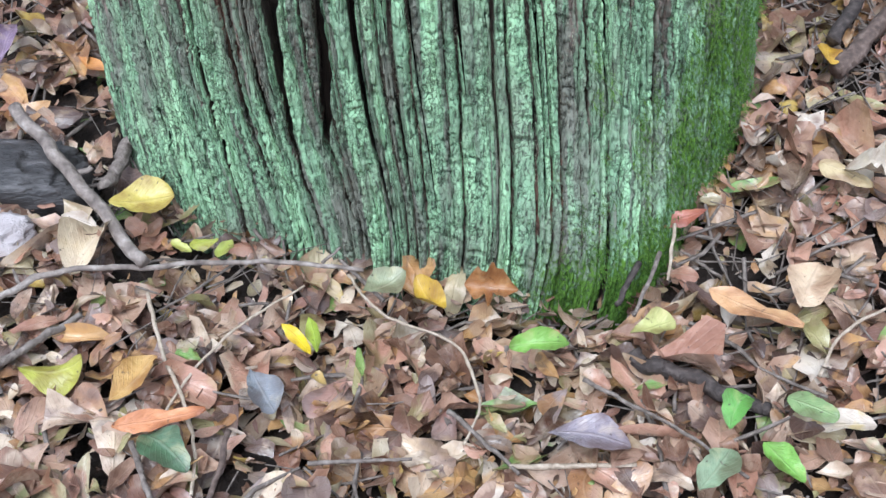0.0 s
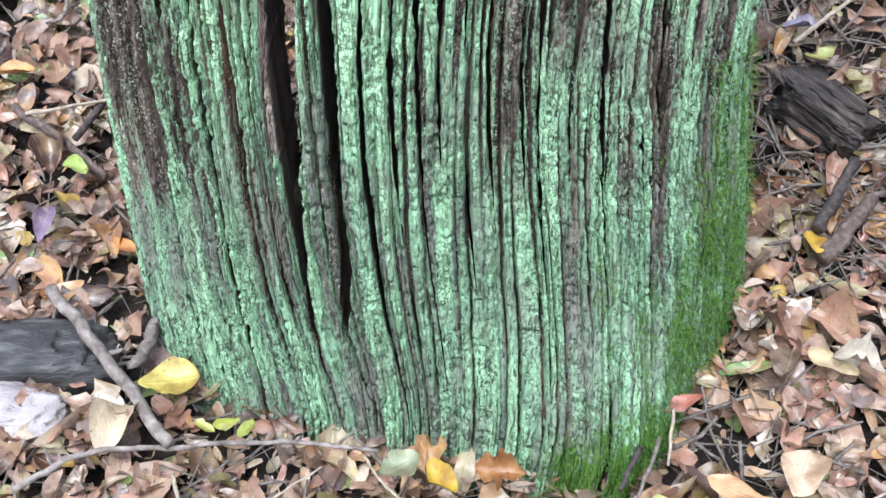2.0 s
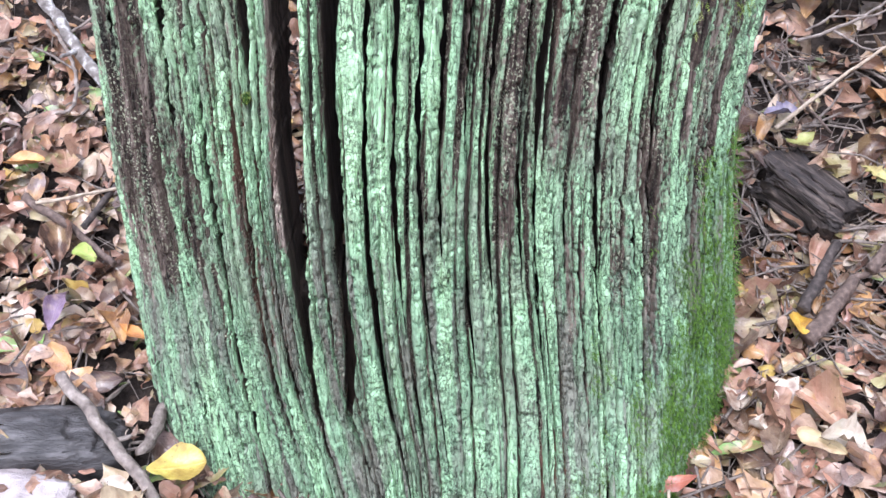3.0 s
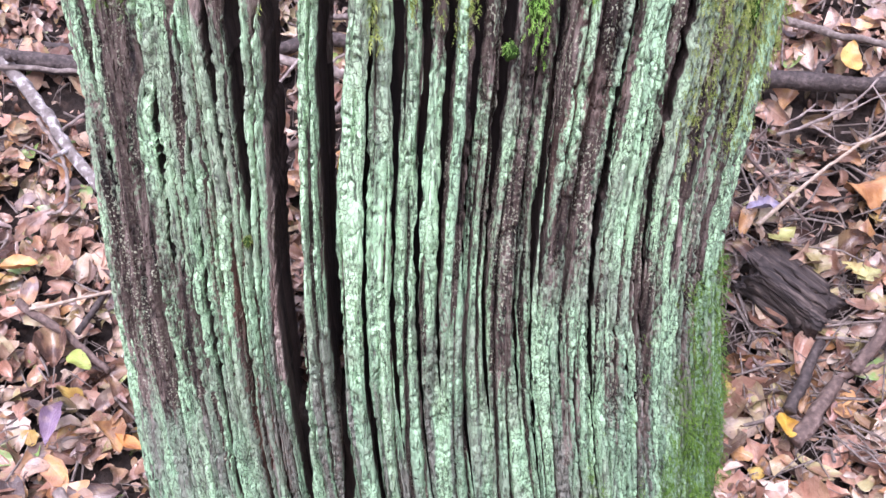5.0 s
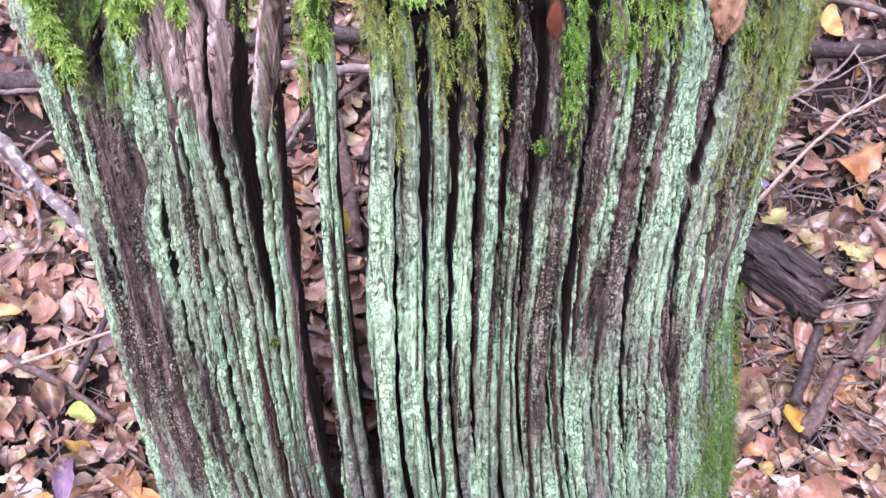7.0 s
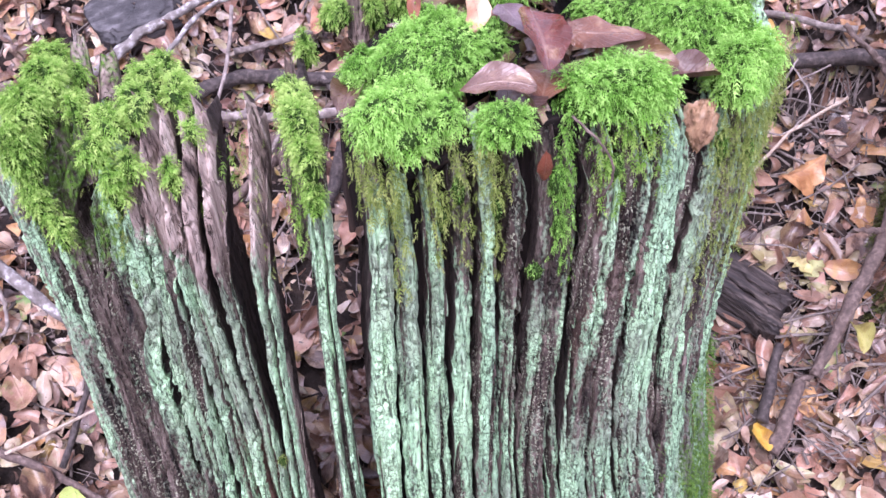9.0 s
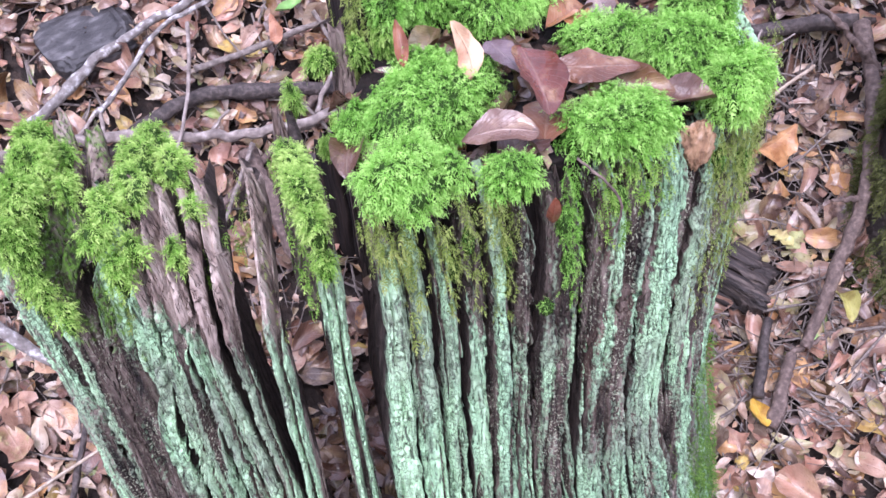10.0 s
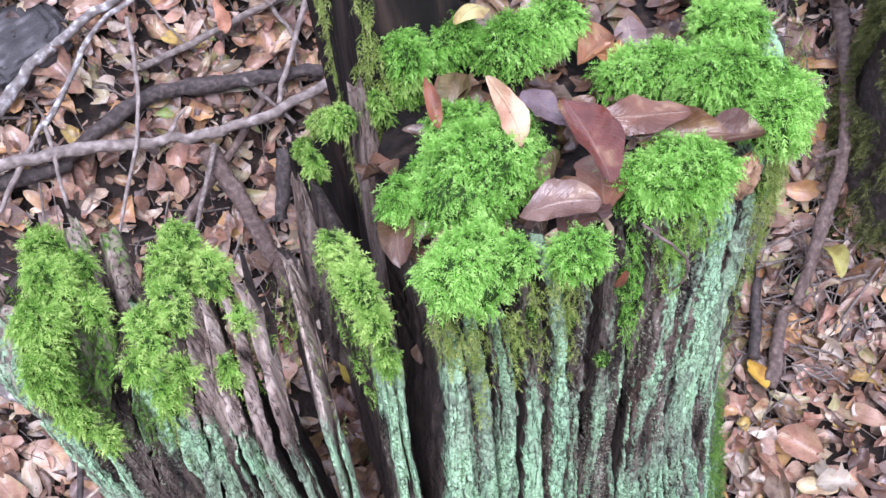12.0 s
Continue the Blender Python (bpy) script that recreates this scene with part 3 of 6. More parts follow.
SLATS = [
    # s0, s1, top, depth, inset, bevel, where the bevel starts
    (-1.0, -0.93, 0.875, 0.10, 0.0, 0.035, 0.80),
    (-0.922, -0.868, 0.880, 0.11, 0.009, 0.035, 0.80),
    (-0.858, -0.805, 0.885, 0.12, 0.013, 0.035, 0.80),
    (-0.795, -0.712, 0.868, 0.10, 0.002, 0.03, 0.82),
    (-0.705, -0.635, 0.905, 0.11, 0.0, 0.035, 0.82),
    (-0.625, -0.535, 0.895, 0.11, 0.0, 0.04, 0.80),
    (-0.503, -0.447, 0.882, 0.10, 0.0, 0.08, 0.74),
    (-0.368, -0.303, 0.890, 0.17, 0.0, 0.045, 0.82),
    (-0.253, -0.186, 0.885, 0.12, 0.0, 0.02, 0.82),
    (-0.182, -0.114, 0.88, 0.07, 0.002, 0.02, 0.80),
    (-0.104, -0.046, 0.87, 0.07, 0.006, 0.02, 0.80),
    (-0.036, 0.010, 0.87, 0.07, 0.002, 0.02, 0.82),
    (0.018, 0.080, 0.885, 0.07, 0.0, 0.02, 0.84),
    (0.088, 0.150, 0.86, 0.06, 0.011, 0.02, 0.80),
    (0.156, 0.240, 0.87, 0.06, 0.005, 0.02, 0.80),
    (0.248, 0.285, 0.84, 0.05, 0.017, 0.02, 0.78),
    (0.290, 0.372, 0.855, 0.06, 0.001, 0.03, 0.80),
    (0.376, 0.458, 0.86, 0.06, 0.003, 0.03, 0.80),
    (0.468, 0.572, 0.86, 0.06, 0.0, 0.03, 0.80),
    (0.576, 0.620, 0.83, 0.05, 0.006, 0.02, 0.78),
    (0.624, 0.75, 0.845, 0.06, 0.001, 0.03, 0.78),
    (0.755, 0.88, 0.84, 0.06, 0.002, 0.03, 0.78),
    (0.885, 0.985, 0.85, 0.06, 0.0, 0.03, 0.78),
]
# how the sides of the slats round the open hollow run from foot to tip
SIDES = {
    0: ([(0.0, -1.0), (0.9, -1.0)], [(0.0, -0.925), (0.5, -0.925), (0.75, -0.93), (0.88, -0.90)]),
    1: ([(0.0, -0.922), (0.5, -0.922), (0.75, -0.925), (0.88, -0.885)], [(0.0, -0.864), (0.55, -0.866), (0.73, -0.870), (0.81, -0.852), (0.88, -0.80)]),
    2: ([(0.0, -0.861), (0.55, -0.862), (0.73, -0.858), (0.81, -0.832), (0.89, -0.775)], [(0.0, -0.800), (0.55, -0.802), (0.68, -0.808), (0.77, -0.765), (0.885, -0.715)]),
    3: ([(0.0, -0.797), (0.55, -0.798), (0.66, -0.800), (0.77, -0.745), (0.87, -0.695)], [(0.0, -0.716), (0.60, -0.714), (0.74, -0.714), (0.80, -0.690), (0.87, -0.664)]),
    4: ([(0.0, -0.712), (0.60, -0.710), (0.74, -0.708), (0.80, -0.682), (0.90, -0.648)], [(0.0, -0.595), (0.45, -0.597), (0.56, -0.605), (0.66, -0.632), (0.74, -0.642), (0.79, -0.634), (0.90, -0.590)]),
    5: ([(0.0, -0.590), (0.45, -0.592), (0.56, -0.598), (0.66, -0.624), (0.74, -0.630), (0.79, -0.616), (0.90, -0.575)], [(0.0, -0.495), (0.40, -0.490), (0.55, -0.514), (0.67, -0.542), (0.76, -0.552), (0.79, -0.540), (0.90, -0.512)]),
    6: ([(-0.1, -0.40), (0.0, -0.430), (0.1, -0.468), (0.2, -0.482), (0.36, -0.482), (0.52, -0.500), (0.66, -0.506), (0.77, -0.494), (0.84, -0.474), (0.90, -0.436)], [(-0.1, -0.32), (0.012, -0.370), (0.08, -0.421), (0.16, -0.435), (0.27, -0.433), (0.42, -0.431), (0.5, -0.445), (0.65, -0.461), (0.75, -0.457), (0.86, -0.430)]),
    7: ([(-0.1, -0.31), (0.012, -0.361), (0.10, -0.411), (0.195, -0.412), (0.286, -0.393), (0.374, -0.380), (0.546, -0.370), (0.70, -0.367), (0.80, -0.351), (0.89, -0.328)], [(-0.1, -0.18), (0.008, -0.234), (0.06, -0.281), (0.14, -0.338), (0.23, -0.309), (0.33, -0.298), (0.44, -0.297), (0.55, -0.304), (0.71, -0.315), (0.80, -0.300), (0.885, -0.270)]),
    8: ([(-0.1, -0.17), (0.008, -0.223), (0.06, -0.270), (0.15, -0.304), (0.23, -0.273), (0.33, -0.270), (0.44, -0.255), (0.60, -0.258), (0.71, -0.250), (0.81, -0.222), (0.9, -0.222)], [(-0.1, -0.095), (0.04, -0.150), (0.14, -0.190), (0.24, -0.206), (0.35, -0.205), (0.53, -0.189), (0.7, -0.186), (0.81, -0.168), (0.9, -0.168)]),
}


def slanted(row):
    """A side line whose foot leans over with the grain."""
    return [(z, s + 0.055 * (1 - float(step(-0.02, 0.2, z))) * math.exp(-((s + 0.45) / 0.28) ** 2)) for z, s in row]


def between(n, k):
    """A line at the share k of the way across slat n."""
    left, right = SIDES[n]
    zs = sorted({z for z, _ in left + right} | {-0.1, 0.05, 0.1, 0.15, 0.2})
    return [(z, float(np.interp(z, *zip(*left)) * (1 - k) + np.interp(z, *zip(*right)) * k)) for z in zs]


SPLIT = {3: (0.44, 0.56), 4: (0.42, 0.53), 5: (0.40, 0.50)}
for n, (s0, s1, top, depth, inset, bevel, zbev) in enumerate(SLATS):
    runs = [(0, 1)] if n not in SPLIT else [(0, SPLIT[n][0]), (SPLIT[n][1], 1)]
    for j, (k0, k1) in enumerate(runs):
        lines = None
        if n in SIDES:
            lines = (between(n, k0), between(n, k1))
            if n < 6:
                lines = tuple(slanted(row) for row in lines)
        shrink = (0.45 if n in SPLIT else 0.30) if n < 8 else (0.33 if 8 < n < 15 else 0.14)
        slat(turn_of(s0), turn_of(s1), top - 0.014 * j * (n != 5), depth, n + 1 + 50 * j, inset + 0.003 * j, bevel, zbev, shrink=shrink, thin_from=0.04 if n < 8 else 0.30, jag=0.035 if n < 8 else 0.03, lines=lines, tip=0.15 if n == 6 else 0.5)
for n in range(7):
    p0 = radians(86 + n * 12.5)
    slat(p0, p0 + radians(12.2), 0.86 + 0.03 * math.sin(n * 2.3), 0.05, 40 + n, 0.003 * (n % 3), 0.02, 0.82, shrink=0.1, fine_u=0.0022, fine_v=0.008)


def wall_x(y):
    """Where the sound wood ends and the open hollow begins."""
    return np.interp(y, (1.0, 1.05, 1.09, 1.2, 1.3, 1.4), (-0.086, -0.066, -0.030, -0.030, -0.004, 0.027))


def core_top(x, y):
    wall = wall_x(y) + 0.006 * vnoise(y * 40, 0.3, 0, 31)
    high = 0.845 + 0.018 * vnoise(x * 18, y * 18, 0, 32) + 0.02 * step(1.04, 1.12, y) - 0.03 * step(0.1, 0.28, x)
    high = high + 0.20 * step(1.095, 1.125, y) * (1 - step(0.035, 0.075, x)) + 0.03 * step(1.16, 1.24, y)
    low = 0.30 - 0.16 * step(1.0, 1.28, y) + 0.02 * vnoise(x * 25, y * 25, 0, 33)
    k = step(wall - 0.012, wall + 0.004, x)
    return low + (high - low) * k


rr = np.concatenate([np.linspace(0.0, 1.0, 70)])[:, None]
pp = np.linspace(-math.pi, math.pi, 240, endpoint=False)[None, :]
rim, _ = stump_point(pp, 0.6, 0.04)
heart = np.array([-0.02, 1.08, 0.6])
flat = heart + (rim - heart) * rr[..., None]
flat[..., 2] = core_top(flat[..., 0], flat[..., 1])
skirt_z = np.linspace(1, 0, 30)[:, None]
edge_z = flat[-1][:, 2][None, :]
skirt, _ = stump_point(np.broadcast_to(pp, (30, 240)), -0.05 + (edge_z + 0.05) * skirt_z, 0.04 + 0.004 * vnoise(pp * 20, skirt_z * 9, 0, 34))
body = np.concatenate([flat, skirt[1:]], 0)
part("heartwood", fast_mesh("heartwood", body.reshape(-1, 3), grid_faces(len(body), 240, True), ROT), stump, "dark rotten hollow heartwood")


def board(name, foot, head, wide, thick, turn, seed, mat, parent, label="", thin=0.75, green=0.0):
    """A split, tapering splinter of wood between two points."""
    foot, head = np.array(foot), np.array(head)
    n, m = 60, 26
    v = np.linspace(0, 1, n)[:, None]
    a = np.linspace(0, 2 * math.pi, m, endpoint=False)[None, :]
    taper = (1 - thin * v ** 3)
    w = wide * taper * (1 + 0.15 * vnoise(v * 6, seed, 0, 41))
    t = thick * taper
    lx = w * np.sign(np.cos(a)) * np.abs(np.cos(a)) ** 0.6
    ly = t * np.sign(np.sin(a)) * np.abs(np.sin(a)) ** 0.6 + 0.003 * vnoise(a * 5 + 0 * v, v * 7, seed, 42)
    ct, st = math.cos(turn), math.sin(turn)
    at = foot + (head - foot) * v[..., None]
    pts = np.stack([at[..., 0] + lx * ct - ly * st, at[..., 1] + lx * st + ly * ct, at[..., 2] + 0 * lx + 0.015 * v * vnoise(a * 2, seed, 0, 43)], -1)
    pts = np.concatenate([pts, np.broadcast_to(pts[-1:].mean(1, keepdims=True), pts[-1:].shape)], 0)
    fl = {"lichen": np.full(pts.shape[:2], 0.2), "tone": np.full(pts.shape[:2], 0.4), "inner": np.full(pts.shape[:2], 0.3), "worn": np.broadcast_to(np.concatenate([0.30 + 0.6 * v ** 2, 0.9 * v[-1:]]), pts.shape[:2]), "moss": np.broadcast_to(np.concatenate([green * v, green * v[-1:]]), pts.shape[:2])}
    return part(name, fast_mesh(name, pts.reshape(-1, 3), grid_faces(n + 1, m, True), mat, fl), parent, label)


board("splinter", (-0.062, 1.04, 0.3), (-0.055, 1.085, 0.893), 0.019, 0.022, 0.35, 1, WOOD, stump, "grey flat splinter standing inside the hollow")
for n, (bx, by, bz) in enumerate(((-0.032, 1.478, 0.465), (0.002, 1.448, 0.525), (0.036, 1.405, 0.61), (0.060, 1.36, 0.72))):
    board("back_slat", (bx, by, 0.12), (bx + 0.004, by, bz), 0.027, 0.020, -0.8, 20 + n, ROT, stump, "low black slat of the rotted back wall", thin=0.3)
for n, (bx, by) in enumerate(((-0.324, 0.962), (-0.301, 0.952))):
    board("splinter", (bx + 0.010, by + 0.034, 0.80), (bx + 0.024, by + 0.102, 0.884 - 0.004 * n), 0.012, 0.012, 0.4, 30 + n, WOOD, stump, "grey splinter filmed with dull moss", thin=0.5, green=0.5)
board("splinter", (-0.136, 1.00, 0.66), (-0.124, 1.072, 0.832), 0.008, 0.02, 0.5, 3, WOOD, stump)


# ---- moss ----
def sprig_shapes(kinds, seed):
    """Small feathery moss shoots, one long: a bent stem with a row of leaflets on either side."""
    rng = np.random.default_rng(seed)
    out = []
    for _ in range(kinds):
        tris = []
        bend = rng.uniform(-0.25, 0.25, 2)
        for i in range(4):
            t = 0.10 + i / 4.6
            c = np.array([bend[0] * t * t, bend[1] * t * t, t])
            for j in (-1, 1):
                ln = (0.36 * (1 - t) ** 0.6 + 0.08) * rng.uniform(0.6, 1.3)
                out_dir = np.array([j * rng.uniform(0.55, 0.9), rng.uniform(-0.45, 0.45), rng.uniform(0.5, 0.95)])
                tris += [c - (0, 0, 0.05), c + (0, 0, 0.075), c + out_dir * ln]
        top = np.array([bend[0], bend[1], 1.0])
        tris += [top - (0.05, 0, 0.3), top + (0.05, 0, -0.3), top + (0, 0, 0.12)]
        out.append(np.array(tris))
    return np.array(out)


SPRIGS = sprig_shapes(9, 5)


def sprigs_mesh(name, at, up, size, mat, seed, sag=0.3, facing=None, depth_shade=0.0):
    """Many shoots as one mesh; facing: the way that each flat shoot turns its face."""
    rng = np.random.default_rng(seed)
    n = len(at)
    up = up / np.linalg.norm(up, axis=1, keepdims=True)
    ref = rng.normal(size=(n, 3))
    if facing is not None:
        ref = facing + 0.45 * ref
    e1 = np.cross(up, ref)
    e1 /= np.linalg.norm(e1, axis=1, keepdims=True) + 1e-9
    e2 = np.cross(up, e1)
    one = SPRIGS[rng.integers(0, len(SPRIGS), n)]
    shp = one * size[:, None, None]
    v = at[:, None] + shp[..., :1] * e1[:, None] + shp[..., 1:2] * e2[:, None] + shp[..., 2:] * up[:, None]
    v[..., 2] -= sag * size[:, None] * np.clip(one[..., 2], 0, 1.2) ** 2
    # tone of a shoot: pale towards its tip, random, plus any painted shade
    shoot_tone = np.clip(one[..., 2], 0, 1.1) * 0.75 + rng.uniform(-0.22, 0.28, (n, 1)) + np.reshape(depth_shade, (-1, 1))
    v = v.reshape(-1, 3)
    return fast_mesh(name, v, np.arange(len(v)).reshape(-1, 3), mat, {"shoot_tone": shoot_tone})


CUSHIONS = [
    # centre, radii, turn
    ((-0.008, 0.970, 0.876), (0.058, 0.044, 0.030), 0.3), ((-0.058, 0.890, 0.874), (0.035, 0.029, 0.034), 0.0),
    ((-0.070, 0.972, 0.868), (0.017, 0.020, 0.022), 0.0), ((0.004, 1.022, 0.872), (0.030, 0.022, 0.020), 0.2),
    ((0.042, 0.997, 0.872), (0.024, 0.020, 0.020), 0.0), ((0.125, 0.896, 0.864), (0.050, 0.032, 0.030), -0.3),
    ((0.172, 0.998, 0.870), (0.046, 0.026, 0.024), -0.3), ((0.222, 0.972, 0.862), (0.052, 0.034, 0.030), -0.5),
    ((0.252, 0.925, 0.842), (0.030, 0.032, 0.036), -0.4), ((0.085, 1.072, 0.884), (0.034, 0.024, 0.026), 0.0),
    ((0.124, 1.074, 0.884), (0.028, 0.024, 0.028), 0.0), ((0.272, 1.022, 0.860), (0.034, 0.030, 0.028), 0.0),
    ((-0.006, 1.098, 0.898), (0.015, 0.024, 0.020), 0.2), ((0.040, 1.102, 0.888), (0.028, 0.022, 0.022), 0.0),
    ((0.021, 0.863, 0.872), (0.020, 0.018, 0.020), 0.0), ((-0.020, 0.884, 0.876), (0.010, 0.012, 0.018), 0.0),
    # tufts that cap the split slats
    ((-0.324, 1.060, 0.876), (0.015, 0.020, 0.020), 0.0), ((-0.328, 1.030, 0.880), (0.017, 0.026, 0.022), 0.0),
    ((-0.344, 0.996, 0.874), (0.018, 0.024, 0.026), 0.0), ((-0.354, 0.972, 0.850), (0.015, 0.018, 0.030), 0.0),
    ((-0.350, 0.955, 0.812), (0.009, 0.010, 0.028), 0.0), ((-0.338, 0.942, 0.786), (0.006, 0.007, 0.020), 0.0),
    ((-0.232, 1.016, 0.880), (0.012, 0.018, 0.015), 0.0), ((-0.244, 0.990, 0.884), (0.015, 0.022, 0.016), 0.0),
    ((-0.222, 0.978, 0.880), (0.010, 0.018, 0.014), 0.0), ((-0.254, 0.960, 0.884), (0.012, 0.020, 0.016), 0.0),
    ((-0.278, 0.955, 0.876), (0.010, 0.020, 0.014), 0.0), ((-0.292, 0.938, 0.864), (0.009, 0.012, 0.016), 0.0),
    ((-0.284, 0.922, 0.836), (0.007, 0.008, 0.024), 0.0), ((-0.268, 0.928, 0.850), (0.005, 0.007, 0.016), 0.0),
    ((-0.131, 0.945, 0.876), (0.010, 0.026, 0.013), 0.0), ((-0.132, 0.916, 0.872), (0.012, 0.022, 0.017), 0.0),
    ((-0.131, 0.893, 0.850), (0.010, 0.012, 0.026), 0.0), ((-0.131, 0.884, 0.818), (0.007, 0.007, 0.022), 0.0),
    ((-0.075, 1.080, 0.868), (0.015, 0.012, 0.016), 0.0), ((-0.108, 1.066, 0.846), (0.006, 0.008, 0.022), 0.0),
    ((-0.040, 1.078, 0.868), (0.007, 0.012, 0.020), 0.0), ((-0.302, 1.042, 0.872), (0.006, 0.016, 0.014), 0.0),
    ((-0.306, 1.000, 0.868), (0.005, 0.018, 0.014), 0.0), ((-0.238, 0.915, 0.842), (0.004, 0.006, 0.020), 0.0),
    ((-0.215, 0.938, 0.866), (0.005, 0.010, 0.012), 0.0), ((-0.010, 1.088, 0.868), (0.012, 0.010, 0.030), 0.0), ((-0.030, 1.470, 0.460), (0.012, 0.012, 0.022), 0.0),
    ((0.000, 1.436, 0.530), (0.024, 0.014, 0.016), 0.0), ((0.036, 1.395, 0.612), (0.018, 0.014, 0.016), 0.0),
]


def cushion(centre, radii, turn=0.0, seed=0, mat=None, dense=36.0, size=0.0110, droop=0.30, label="bright green feathery moss cushion on the stump's top"):
    """A rounded pad of moss: a lumpy bed thick with shoots."""
    mat = mat or MOSS
    rng = np.random.default_rng(900 + seed)
    c = np.array(centre)
    r = np.array(radii)
    ct, st = math.cos(turn), math.sin(turn)
    rot = np.array([[ct, -st, 0], [st, ct, 0], [0, 0, 1]])
    def skin(d):
        lump = 1 + 0.26 * vnoise(d[..., 0] * 2.2 + seed, d[..., 1] * 2.2, d[..., 2] * 2.2, 51) + 0.16 * vnoise(d[..., 0] * 5 + seed, d[..., 1] * 6, d[..., 2] * 6, 52) + 0.08 - 0.34 * np.abs(vnoise(d[..., 0] * 3 + seed, d[..., 1] * 3, d[..., 2] * 3 + 7, 53))
        return (d * r * lump[..., None]) @ rot.T + c
    th = np.linspace(0.001, math.pi * 0.98, 16)[:, None]
    ph = np.linspace(0, 2 * math.pi, 26, endpoint=False)[None, :]
    d = np.stack([np.sin(th) * np.cos(ph), np.sin(th) * np.sin(ph), np.cos(th) + 0 * ph], -1)
    top = thing("moss_cushion", label, "moss", "moss on the stump")
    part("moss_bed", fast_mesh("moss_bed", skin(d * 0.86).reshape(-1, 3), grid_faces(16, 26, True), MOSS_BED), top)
    area = 2 * math.pi * ((r[0] * r[1]) ** 0.5) * ((r.mean() + r[2]) / 2) * 1e4
    n = int(area * dense)
    d = rng.normal(size=(n, 3))
    d /= np.linalg.norm(d, axis=1, keepdims=True)
    d[:, 2] = np.where(d[:, 2] < -0.35, -d[:, 2], d[:, 2])
    depth = rng.uniform(0.80, 0.99, n)
    at = skin(d * depth[:, None])
    nrm = (d / r * r.mean()) @ rot.T
    nrm /= np.linalg.norm(nrm, axis=1, keepdims=True)
    comb = np.stack([vnoise(at[:, 0] * 38, at[:, 1] * 38, at[:, 2] * 38, 54 + i) for i in range(3)], -1)
    free = np.ones(n, bool)
    for oc, orad, oa in CUSHIONS:
        if abs(oc[0] - c[0]) + abs(oc[1] - c[1]) + abs(oc[2] - c[2]) > 1e-4:
            q = at - np.array(oc)
            ca, sa = math.cos(oa), math.sin(oa)
            free &= ((q[:, 0] * ca + q[:, 1] * sa) / orad[0]) ** 2 + ((q[:, 1] * ca - q[:, 0] * sa) / orad[1]) ** 2 + (q[:, 2] / orad[2]) ** 2 > 0.6
    at, nrm, comb, depth = at[free], nrm[free], comb[free], depth[free]
    n = len(at)
    up = nrm * 0.55 + comb * 0.60 + rng.normal(size=(n, 3)) * 0.40
    up[:, 2] -= droop * (1 - np.clip(nrm[:, 2], 0, 1)) * 2.6
    # shoots deep in the pad are painted darker, as shade in its gaps
    part("moss_fleece", sprigs_mesh("moss_fleece", at, up, size * rng.uniform(0.45, 1.25, n) * (0.85 + 0.35 * comb[:, 0]), mat, seed, facing=nrm, depth_shade=(depth - 0.88) * 2.4 + 0.30 * comb[:, 1]), top)
    return top


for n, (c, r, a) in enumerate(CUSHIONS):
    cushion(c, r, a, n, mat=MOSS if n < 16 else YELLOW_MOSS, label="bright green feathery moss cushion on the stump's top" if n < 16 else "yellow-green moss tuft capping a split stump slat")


for s_, z_, r_, h_ in ((0.155, 0.717, 0.007, 0.009), (0.20, 0.80, 0.008, 0.022), (0.21, 0.755, 0.006, 0.014), (0.06, 0.79, 0.006, 0.012), (0.05, 0.755, 0.005, 0.008), (-0.06, 0.79, 0.005, 0.016), (0.34, 0.80, 0.008, 0.018), (-0.02, 0.815, 0.006, 0.016), (0.66, 0.77, 0.007, 0.02), (0.80, 0.73, 0.007, 0.024), (-0.508, 0.52, 0.004, 0.007)):
    spot, _ = stump_point(turn_of(s_), z_, 0.004)
    cushion(np.ravel(spot), (r_, r_, h_), 0.0, 30 + int(z_ * 1000) % 97, MOSS if r_ > 0.0055 else OLD_MOSS, 46.0, 0.0034, 0.3, "small tuft of green moss clinging to the stump's side")


def skin_moss(name, label, s0, s1, z0, z1, n, seed, mat, size, down, fade=0.5, inset=0.0):
    """Moss that hangs on or creeps over the stump's skin."""
    rng = np.random.default_rng(seed)
    s, z = rng.uniform(s0, s1, n), z0 + (z1 - z0) * rng.uniform(0, 1, n) ** fade
    inner = np.minimum(s - s0, s1 - s) / (s1 - s0)
    keep = 1.3 * vnoise(s * 24, z * 13, 0, seed) + 1.5 * vnoise(s * 80, z * 40, 0, seed + 1) + 5.0 * np.minimum(s - moss_line(z), 0.14) + 3.0 * np.minimum(inner, 0.1) > 0.85 + rng.normal(0, 0.2, n)
    s, z = s[keep], z[keep]
    at, nrm = stump_point(turn_of(s), z, inset + rng.uniform(-0.006, 0.006, len(s)))
    up = nrm * 0.7 + rng.normal(size=at.shape) * 0.3
    up[:, 2] -= down
    me = sprigs_mesh(name, at, up, size * rng.uniform(0.6, 1.4, len(s)), mat, seed)
    return tagged(new(name, me), label, "moss", "moss on the stump", "stuff")


def lean_of(s, z):
    """How far the split slats on the open side lean back near their tips."""
    return 0.075 * np.where(s < -0.25, 1.0, 0.0) * step(0.70, 0.89, z) ** 1.3


